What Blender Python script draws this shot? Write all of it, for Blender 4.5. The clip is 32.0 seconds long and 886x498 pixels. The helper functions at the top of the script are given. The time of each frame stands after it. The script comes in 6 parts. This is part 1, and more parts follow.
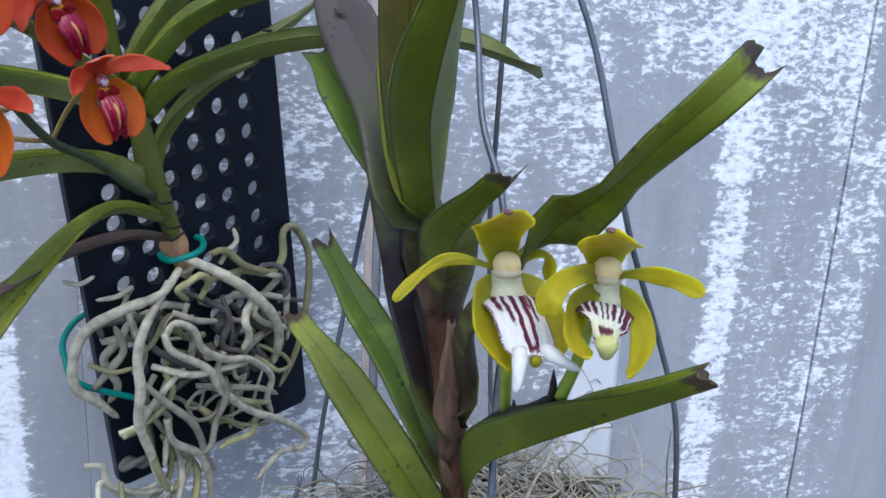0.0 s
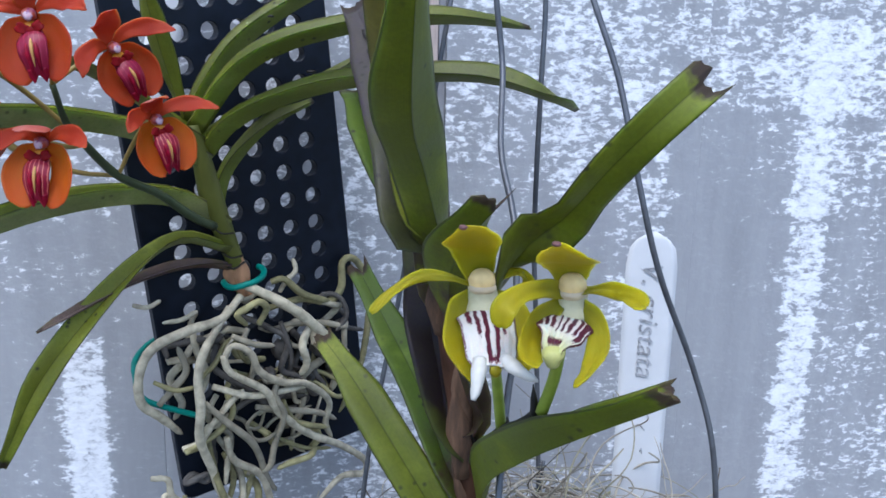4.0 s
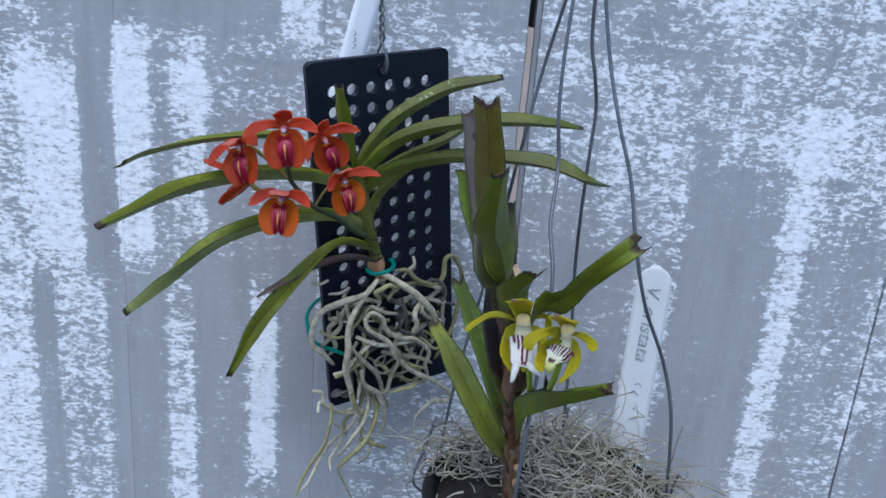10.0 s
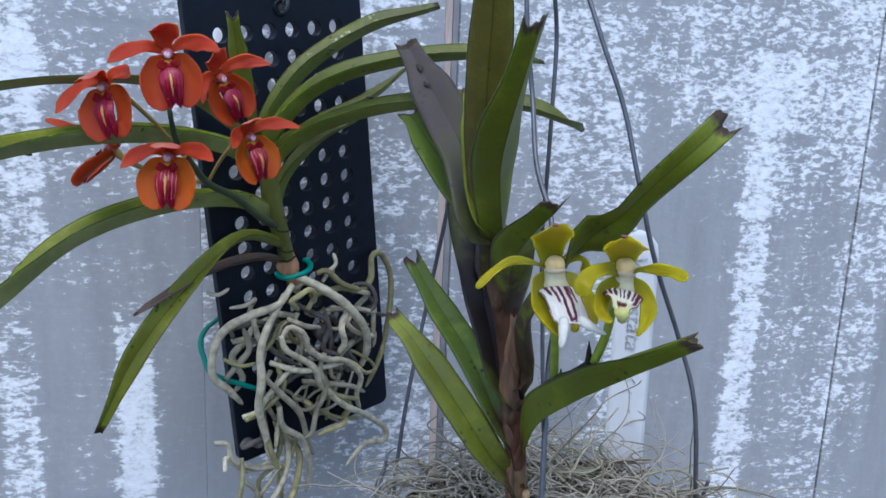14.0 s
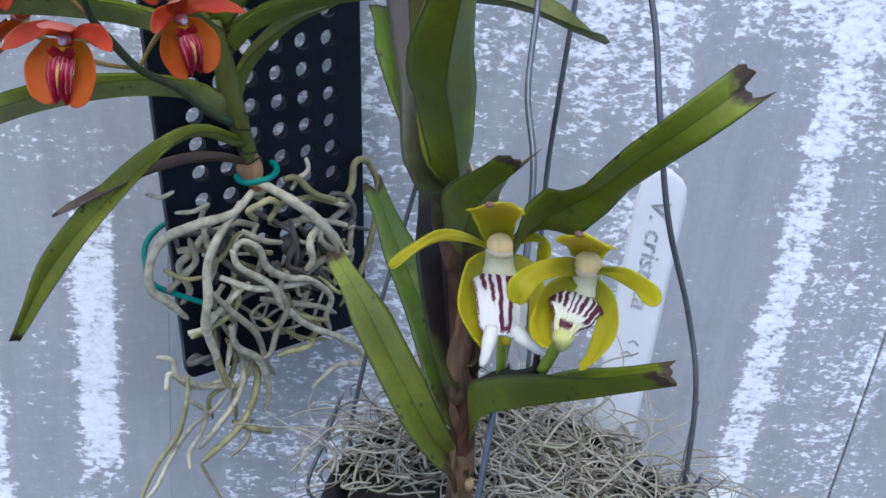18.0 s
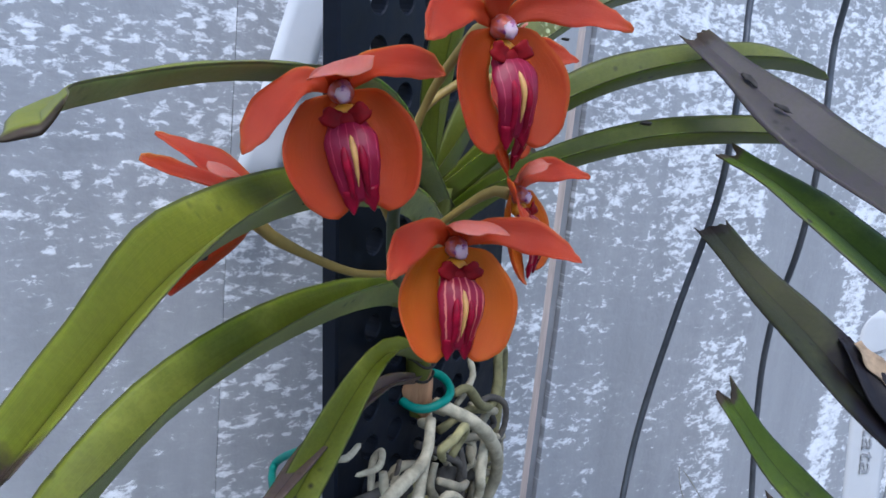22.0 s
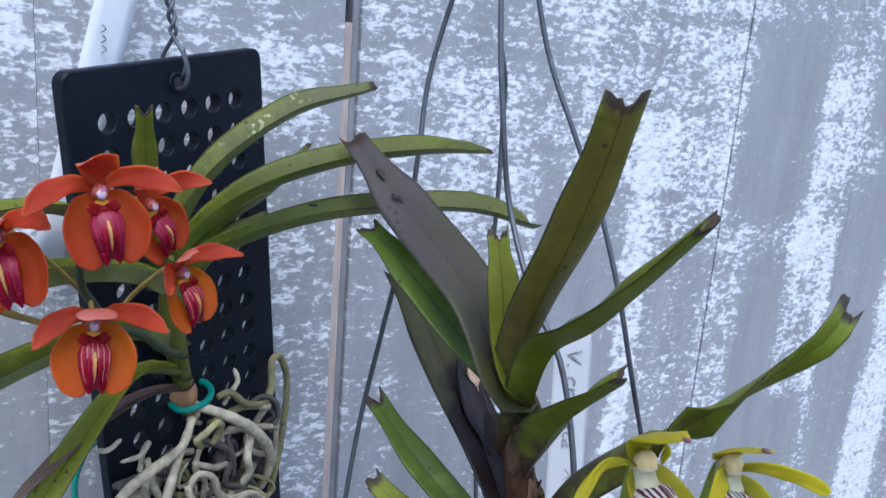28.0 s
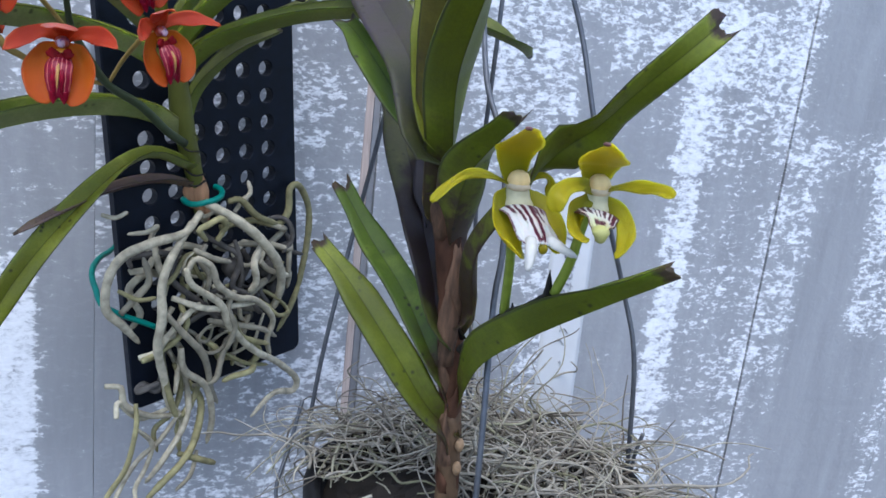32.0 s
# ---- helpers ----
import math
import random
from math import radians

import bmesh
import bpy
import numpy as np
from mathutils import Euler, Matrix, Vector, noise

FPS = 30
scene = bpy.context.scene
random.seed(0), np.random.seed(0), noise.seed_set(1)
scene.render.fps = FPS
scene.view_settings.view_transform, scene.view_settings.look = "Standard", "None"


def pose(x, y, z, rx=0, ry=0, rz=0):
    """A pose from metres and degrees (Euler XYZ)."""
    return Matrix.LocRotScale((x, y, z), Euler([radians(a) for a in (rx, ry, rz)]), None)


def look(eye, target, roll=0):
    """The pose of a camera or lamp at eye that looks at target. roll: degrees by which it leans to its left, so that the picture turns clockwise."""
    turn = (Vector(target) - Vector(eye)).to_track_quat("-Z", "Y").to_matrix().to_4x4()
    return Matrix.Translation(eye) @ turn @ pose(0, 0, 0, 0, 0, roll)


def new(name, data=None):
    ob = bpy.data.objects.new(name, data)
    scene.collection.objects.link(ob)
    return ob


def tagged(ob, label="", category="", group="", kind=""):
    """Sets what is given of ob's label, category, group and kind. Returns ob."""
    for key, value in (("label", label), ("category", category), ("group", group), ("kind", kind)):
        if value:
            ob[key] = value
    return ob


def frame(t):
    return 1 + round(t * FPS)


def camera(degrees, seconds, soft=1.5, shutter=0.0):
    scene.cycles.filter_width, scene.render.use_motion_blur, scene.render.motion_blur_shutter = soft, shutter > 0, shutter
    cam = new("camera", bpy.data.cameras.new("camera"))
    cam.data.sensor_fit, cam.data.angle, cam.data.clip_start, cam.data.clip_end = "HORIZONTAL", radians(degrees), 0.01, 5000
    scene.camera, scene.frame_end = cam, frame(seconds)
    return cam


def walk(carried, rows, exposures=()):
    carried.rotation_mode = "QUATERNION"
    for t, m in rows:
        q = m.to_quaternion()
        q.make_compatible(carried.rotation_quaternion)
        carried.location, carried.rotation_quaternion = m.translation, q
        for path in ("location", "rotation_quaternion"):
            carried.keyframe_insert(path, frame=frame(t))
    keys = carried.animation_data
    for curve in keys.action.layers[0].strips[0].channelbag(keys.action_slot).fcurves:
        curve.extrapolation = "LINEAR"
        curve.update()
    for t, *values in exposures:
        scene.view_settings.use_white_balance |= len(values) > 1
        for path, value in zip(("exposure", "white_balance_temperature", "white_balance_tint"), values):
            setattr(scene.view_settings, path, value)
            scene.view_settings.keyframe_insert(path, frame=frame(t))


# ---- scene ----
cam = camera(55.0, 32.0, 1.6)
METRES, EYE, TILT, LEAN, TURN = 1.4, 1.5, -16.0, -2.9, -15.5
ROWS = [
    (0.0, 0.0, 0.0, 0.0, 0.0, 0.0, -0.0),
    (0.5, -0.0061, 0.0035, -0.0016, -2.46, 1.14, 0.63),
    (1.0, -0.0149, 0.0055, -0.0003, -4.03, 2.2, 1.23),
    (1.5, -0.0152, 0.0042, -0.0045, -3.66, 3.04, 1.42),
    (2.0, -0.0065, 0.0012, -0.007, -1.24, 3.56, 1.21),
    (2.5, 0.0105, -0.0051, -0.0064, 1.88, 3.77, 0.77),
    (3.0, 0.0227, -0.0067, -0.0042, 4.83, 3.76, 0.31),
    (3.5, 0.0248, -0.0058, -0.0049, 6.83, 3.55, -0.11),
    (5.5, 0.0217, -0.0319, 0.0021, 9.95, 0.27, -2.03),
    (6.0, 0.0122, -0.0555, 0.0092, 10.06, -0.43, -2.19),
    (6.5, 0.0028, -0.0692, 0.0182, 9.16, -0.68, -1.84),
    (7.0, -0.013, -0.0761, 0.0182, 7.32, -0.81, -1.16),
    (7.5, -0.0212, -0.0962, 0.0183, 5.31, -1.11, -0.57),
    (8.0, -0.0205, -0.1191, 0.0299, 3.69, -1.66, -0.58),
    (8.5, -0.026, -0.1337, 0.0301, 3.56, -2.26, -1.35),
    (9.0, -0.0233, -0.1471, 0.0326, 5.51, -2.66, -2.72),
    (9.5, 0.0087, -0.1441, 0.0299, 9.64, -2.75, -4.29),
    (10.0, 0.0497, -0.1414, 0.0308, 14.05, -2.54, -5.7),
    (10.5, 0.0713, -0.135, 0.0302, 17.8, -2.26, -6.58),
    (11.0, 0.0708, -0.1343, 0.0277, 19.68, -1.78, -6.82),
    (11.5, 0.0672, -0.134, 0.0269, 19.19, -0.96, -6.37),
    (12.0, 0.0519, -0.1305, 0.023, 16.76, 0.23, -5.36),
    (12.5, 0.0361, -0.1156, 0.0135, 13.3, 1.45, -3.93),
    (13.0, 0.0157, -0.0944, 0.0032, 9.45, 2.52, -2.35),
    (13.5, 0.0048, -0.0748, -0.0041, 6.07, 3.12, -1.02),
    (14.0, -0.004, -0.0611, -0.0098, 3.37, 3.1, -0.24),
    (14.5, -0.0086, -0.0483, -0.0143, 1.86, 2.4, -0.24),
    (15.0, -0.0021, -0.0338, -0.0104, 1.38, 1.0, -0.88),
    (15.5, 0.0062, -0.0266, -0.0014, 1.69, -0.69, -1.89),
    (17.5, 0.023, -0.0084, 0.0096, 6.35, -5.73, -5.29),
    (18.0, 0.0201, -0.0098, 0.0119, 8.12, -6.2, -6.03),
    (18.5, 0.0153, -0.0119, 0.0189, 9.96, -6.4, -6.71),
    (19.0, -0.0044, -0.0201, 0.0392, 10.56, -6.27, -6.9),
    (19.5, -0.0169, -0.0126, 0.0497, 9.31, -5.33, -6.39),
    (20.0, -0.0546, -0.0106, 0.0442, 5.12, -3.56, -5.11),
    (20.5, -0.1003, -0.0034, 0.0383, -0.58, -1.44, -3.14),
    (21.0, -0.1197, 0.0298, 0.0284, -6.38, 0.51, -1.19),
    (21.5, -0.1215, 0.056, 0.0234, -11.0, 1.95, 0.25),
    (22.0, -0.1275, 0.0661, 0.0237, -14.41, 2.83, 1.2),
    (22.5, -0.1288, 0.0744, 0.0248, -16.43, 3.2, 1.7),
    (23.0, -0.1247, 0.0794, 0.0276, -17.51, 3.29, 1.94),
    (23.5, -0.1242, 0.0809, 0.0304, -18.17, 3.36, 2.03),
    (24.0, -0.1215, 0.0757, 0.0318, -18.6, 3.54, 1.9),
    (24.5, -0.1167, 0.0685, 0.0332, -18.7, 3.8, 1.61),
    (26.5, -0.1151, 0.0398, 0.0389, -16.38, 3.97, 0.44),
    (27.0, -0.1081, 0.0202, 0.039, -15.49, 3.14, 0.76),
    (27.5, -0.0876, 0.0057, 0.0379, -14.89, 1.98, 1.54),
    (28.0, -0.0713, -0.0164, 0.0399, -14.79, 0.68, 2.46),
    (28.5, -0.0539, -0.0333, 0.0408, -14.93, -0.28, 3.23),
    (29.0, -0.0515, -0.0471, 0.0413, -14.89, -0.86, 3.56),
    (29.5, -0.0477, -0.0553, 0.0402, -14.32, -0.96, 3.44),
    (30.0, -0.0477, -0.0543, 0.0336, -13.37, -0.72, 2.95),
    (30.5, -0.0429, -0.0525, 0.0183, -12.15, -0.31, 2.17),
    (31.0, -0.0388, -0.0468, 0.0029, -10.5, 0.13, 1.03),
    (31.5, -0.0325, -0.041, -0.0094, -7.77, 0.61, -0.5),
    (32.0, -0.0154, -0.0348, -0.021, -3.57, 1.17, -2.45),
]
walk(cam, [(t, pose(0, 0, EYE, TILT, LEAN, TURN) @ pose(METRES * x, METRES * y, METRES * z, 90 + pitch, roll, yaw)) for t, x, y, z, yaw, pitch, roll in ROWS],
     exposures=[(0.0, 1.05, 5550, 10), (3.0, 1.07, 5550, 10), (6.0, 0.91, 5550, 10), (9.0, 0.67, 5420, 7), (13.0, 0.72, 5420, 7), (15.0, 0.91, 5550, 10), (19.0, 0.98, 5550, 10), (22.0, 0.95, 5550, 10), (24.0, 1.01, 5550, 10), (28.0, 0.94, 5550, 10), (30.0, 0.83, 5550, 10), (32.0, 0.99, 5550, 10)])

# ---- world, sun, light ----
world = bpy.data.worlds.new("overcast_sky")
scene.world = world
world.use_nodes = True
wn = world.node_tree
sky = wn.nodes.new("ShaderNodeTexSky")
sky.sky_type = "NISHITA"
sky.sun_disc = False
SUN_UP, SUN_ROUND = radians(66), radians(200)
sky.sun_elevation, sky.sun_rotation = SUN_UP, SUN_ROUND
sky.air_density, sky.dust_density = 1.0, 2.0
wn.links.new(sky.outputs[0], wn.nodes["Background"].inputs[0])
wn.nodes["Background"].inputs[1].default_value = 0.15
lamp = bpy.data.lights.new("sun", "SUN")
lamp.energy, lamp.angle, lamp.color = 1.2, radians(40), (1.0, 0.96, 0.9)
sun = new("sun", lamp)
sun.matrix_world = look((math.sin(SUN_ROUND) * 5, math.cos(SUN_ROUND) * 5, 1.5 + 5 * math.tan(SUN_UP)), (0, 0, 1.5))


# ---- materials ----
def material(name):
    m = bpy.data.materials.new(name)
    m.use_nodes = True
    return m, m.node_tree, m.node_tree.nodes["Principled BSDF"]


def node(nt, kind, **values):
    n = nt.nodes.new(kind)
    for key, v in values.items():
        if key in n.inputs:
            n.inputs[key].default_value = v
    return n


def coords(nt, which="Object", scale=(1, 1, 1)):
    tc = nt.nodes.new("ShaderNodeTexCoord")
    mp = nt.nodes.new("ShaderNodeMapping")
    mp.inputs["Scale"].default_value = scale
    nt.links.new(tc.outputs[which], mp.inputs["Vector"])
    return mp.outputs[0]


def noise_tex(nt, vec, scale, detail=3.0, rough=0.55, distort=0.0):
    n = node(nt, "ShaderNodeTexNoise", Scale=scale, Detail=detail, Roughness=rough, Distortion=distort)
    nt.links.new(vec, n.inputs["Vector"])
    return n.outputs["Fac"]


def ramp(nt, fac, stops):
    r = nt.nodes.new("ShaderNodeValToRGB")
    el = r.color_ramp.elements
    while len(el) < len(stops):
        el.new(0.5)
    for e, (p, c) in zip(el, stops):
        e.position = p
        e.color = (*c, 1) if len(c) == 3 else c
    nt.links.new(fac, r.inputs[0])
    return r.outputs[0]


def grey(v):
    return (v, v, v)


def mth(nt, op, a, b=None, c=None):
    n = nt.nodes.new("ShaderNodeMath")
    n.operation = op
    for i, v in enumerate((a, b, c)):
        if v is None:
            continue
        if isinstance(v, (int, float)):
            n.inputs[i].default_value = v
        else:
            nt.links.new(v, n.inputs[i])
    return n.outputs[0]


def mix(nt, fac, a, b, blend="MIX"):
    n = nt.nodes.new("ShaderNodeMix")
    n.data_type, n.blend_type = "RGBA", blend
    if isinstance(fac, (int, float)):
        n.inputs[0].default_value = fac
    else:
        nt.links.new(fac, n.inputs[0])
    for i, v in ((6, a), (7, b)):
        if isinstance(v, tuple):
            n.inputs[i].default_value = (*v, 1)
        else:
            nt.links.new(v, n.inputs[i])
    return n.outputs[2]


def bump(nt, bsdf, height, strength=0.3, distance=0.001):
    b = node(nt, "ShaderNodeBump", Strength=strength, Distance=distance)
    nt.links.new(height, b.inputs["Height"])
    nt.links.new(b.outputs[0], bsdf.inputs["Normal"])


def uv_split(nt):
    tc = nt.nodes.new("ShaderNodeTexCoord")
    sp = nt.nodes.new("ShaderNodeSeparateXYZ")
    nt.links.new(tc.outputs["UV"], sp.inputs[0])
    return sp.outputs[0], sp.outputs[1]


def plain_mat(name, col, rough=0.5, metal=0.0, vary=0.25, scale=120, rel=0.15, stretch=(1, 1, 1), spec=0.3, each=0.0):
    """A surface of one paint or stuff, mottled at two scales, with a fine relief."""
    m, nt, b = material(name)
    v = coords(nt, "Object", stretch)
    n1, n2 = noise_tex(nt, v, scale, 4), noise_tex(nt, v, scale * 0.15, 2)
    dark = tuple(c * (1 - vary) for c in col)
    lite = tuple(min(1, c * (1 + vary)) for c in col)
    c1 = ramp(nt, n1, [(0.3, dark), (0.7, lite)])
    c2 = mix(nt, 0.35, c1, ramp(nt, n2, [(0.35, dark), (0.65, lite)]))
    if each:
        oi = nt.nodes.new("ShaderNodeObjectInfo")
        c2 = mix(nt, mth(nt, "MULTIPLY", oi.outputs["Random"], each), c2, tuple(c * 0.25 for c in col))
    nt.links.new(c2, b.inputs["Base Color"])
    nt.links.new(ramp(nt, n1, [(0.3, grey(max(0.02, rough - 0.1))), (0.7, grey(min(1, rough + 0.1)))]), b.inputs["Roughness"])
    b.inputs["Metallic"].default_value = metal
    b.inputs["Specular IOR Level"].default_value = spec
    bump(nt, b, n1, rel, 0.0006)
    return m


# where the white brush went over the grey and where it was left bare: x and z of each field, and how much
BRUSHED_WEST = ((-0.337, -0.284, 1.353, 1.498, 0.16), (-0.280, -0.239, 1.356, 1.511, 0.30), (-0.237, -0.213, 1.359, 1.530, -0.30),
                (-0.211, -0.186, 1.362, 1.540, 0.34), (-0.171, -0.146, 1.387, 1.530, 0.22), (-0.143, -0.071, 1.331, 1.530, -0.08),
                (-0.251, -0.094, 1.541, 1.629, -0.26), (-0.093, -0.064, 1.536, 1.570, 0.26), (-0.343, -0.284, 1.017, 1.345, 0.26),
                (-0.282, -0.266, 1.022, 1.348, -0.18), (-0.264, -0.225, 1.026, 1.346, 0.12), (-0.222, -0.180, 1.031, 1.355, -0.32),
                (-0.177, -0.157, 1.036, 1.358, 0.14), (-0.154, -0.116, 1.040, 1.361, -0.26), (-0.111, -0.091, 1.181, 1.341, 0.38),
                (-0.086, -0.028, 1.050, 1.336, -0.22), (-0.236, -0.201, 1.536, 1.617, -0.20), (-0.330, -0.256, 1.503, 1.621, 0.04))
BRUSHED_EAST = ((0.025, 0.070, 1.561, 1.644, -0.20), (0.031, 0.075, 1.506, 1.546, 0.16), (0.097, 0.200, 1.460, 1.541, 0.08),
                (0.150, 0.210, 1.416, 1.515, 0.12), (0.125, 0.181, 1.261, 1.398, -0.26), (0.093, 0.134, 1.286, 1.426, -0.12),
                (0.223, 0.288, 1.092, 1.463, -0.36), (0.266, 0.310, 1.409, 1.555, 0.16), (0.296, 0.317, 1.098, 1.407, 0.24),
                (0.192, 0.289, 1.564, 1.657, 0.10), (0.300, 0.390, 1.440, 1.660, 0.14), (0.393, 0.475, 1.442, 1.576, -0.34), (0.420, 0.511, 1.030, 1.391, -0.34),
                (0.476, 0.537, 1.454, 1.563, 0.20), (0.468, 0.526, 1.291, 1.441, 0.36), (0.529, 0.598, 1.292, 1.477, -0.28),
                (0.604, 0.672, 1.281, 1.461, 0.24), (0.536, 0.602, 1.506, 1.575, -0.34), (0.594, 0.647, 0.991, 1.291, 0.32),
                (0.537, 0.586, 1.007, 1.298, -0.22))


def wall_mat():
    """Grey paint with white dry-brushed over it in upright swathes, broken up by the rough face of the board."""
    m, nt, b = material("dry_brushed_board_paint")
    v = coords(nt)
    place = nt.nodes.new("ShaderNodeSeparateXYZ")
    nt.links.new(v, place.inputs[0])
    board = nt.nodes.new("ShaderNodeObjectInfo")
    sh = nt.nodes.new("ShaderNodeVectorMath")
    sh.operation = "ADD"
    comb = nt.nodes.new("ShaderNodeCombineXYZ")
    nt.links.new(mth(nt, "MULTIPLY", board.outputs["Random"], 3.0), comb.inputs[2])
    nt.links.new(v, sh.inputs[0])
    nt.links.new(comb.outputs[0], sh.inputs[1])
    v = sh.outputs[0]

    def scaled(x, z):
        mp = nt.nodes.new("ShaderNodeMapping")
        mp.inputs["Scale"].default_value = (x, 1, z)
        nt.links.new(v, mp.inputs["Vector"])
        return mp.outputs[0]
    swathe = noise_tex(nt, scaled(24, 2.6), 1.0, 2.0, 0.5, 0.5)
    blocks = noise_tex(nt, scaled(11, 13), 1.0, 2.5, 0.55, 0.7)
    strokes = noise_tex(nt, scaled(20, 150), 1.0, 3.0, 0.6, 0.4)
    uprights = noise_tex(nt, scaled(330, 14), 1.0, 2.0, 0.5)
    speck = noise_tex(nt, scaled(190, 360), 1.0, 4.0, 0.62, 0.35)
    peel = mth(nt, "MULTIPLY_ADD", noise_tex(nt, scaled(120, 130), 1.0, 3.0, 0.6, 0.8), 1.3, mth(nt, "MULTIPLY", noise_tex(nt, scaled(380, 330), 1.0, 2.0, 0.5, 0.4), 0.6))
    # shallow pressed courses that the white brush skipped
    wob = mth(nt, "MULTIPLY", noise_tex(nt, scaled(14, 30), 1.0, 3), 0.02)
    sp = nt.nodes.new("ShaderNodeSeparateXYZ")
    nt.links.new(v, sp.inputs[0])
    course = mth(nt, "FRACT", mth(nt, "MULTIPLY", mth(nt, "ADD", sp.outputs[2], wob), 17.5))
    groove = ramp(nt, mth(nt, "ABSOLUTE", mth(nt, "SUBTRACT", course, 0.5)), [(0.0, grey(1)), (0.045, grey(0.7)), (0.10, grey(0))])
    groove = mth(nt, "MULTIPLY", groove, ramp(nt, blocks, [(0.4, grey(0)), (0.6, grey(1))]))
    f = mth(nt, "MULTIPLY_ADD", swathe, 0.60, mth(nt, "MULTIPLY_ADD", blocks, 0.55, 0.47))
    ragged = mth(nt, "MULTIPLY_ADD", noise_tex(nt, scaled(90, 60), 1.0, 3.0, 0.6), 0.5, -0.25)
    for x0, x1, z0, z1, amount in BRUSHED_WEST + BRUSHED_EAST:
        dx = mth(nt, "MULTIPLY", mth(nt, "ABSOLUTE", mth(nt, "SUBTRACT", place.outputs[0], (x0 + x1) / 2)), 2 / (x1 - x0))
        dz = mth(nt, "MULTIPLY", mth(nt, "ABSOLUTE", mth(nt, "SUBTRACT", place.outputs[2], (z0 + z1) / 2)), 2 / (z1 - z0))
        inside = ramp(nt, mth(nt, "MULTIPLY", mth(nt, "ADD", mth(nt, "MAXIMUM", dx, dz), ragged), 0.5), [(0.40, grey(1)), (0.60, grey(0))])
        f = mth(nt, "MULTIPLY_ADD", inside, amount, f)
    f = mth(nt, "MULTIPLY_ADD", strokes, 0.45, f)
    f = mth(nt, "MULTIPLY_ADD", uprights, 0.16, f)
    f = mth(nt, "MULTIPLY_ADD", speck, 1.6, f)
    f = mth(nt, "MULTIPLY_ADD", groove, -0.2, f)
    f = mth(nt, "MULTIPLY_ADD", f, 0.2295, -0.0165)
    white = ramp(nt, f, [(0.480, grey(0)), (0.506, grey(0.66)), (0.545, grey(1))])
    haze = ramp(nt, f, [(0.41, grey(0)), (0.55, grey(0.35))])
    base = ramp(nt, noise_tex(nt, scaled(60, 9), 1.0, 4, 0.6), [(0.3, (0.285, 0.286, 0.290)), (0.7, (0.355, 0.356, 0.360))])
    base = mix(nt, haze, base, (0.48, 0.48, 0.48))
    chalk = ramp(nt, speck, [(0.35, (0.72, 0.72, 0.72)), (0.65, (0.86, 0.86, 0.86))])
    nt.links.new(mix(nt, white, base, chalk), b.inputs["Base Color"])
    nt.links.new(ramp(nt, speck, [(0.3, grey(0.34)), (0.7, grey(0.56))]), b.inputs["Roughness"])
    h = mth(nt, "MULTIPLY_ADD", white, 0.45, mth(nt, "MULTIPLY", peel, 1.0))
    h = mth(nt, "MULTIPLY_ADD", groove, -0.7, h)
    bump(nt, b, h, 0.32, 0.0007)
    b.inputs["Specular IOR Level"].default_value = 0.34
    return m


BURN_SIDE = -0.30


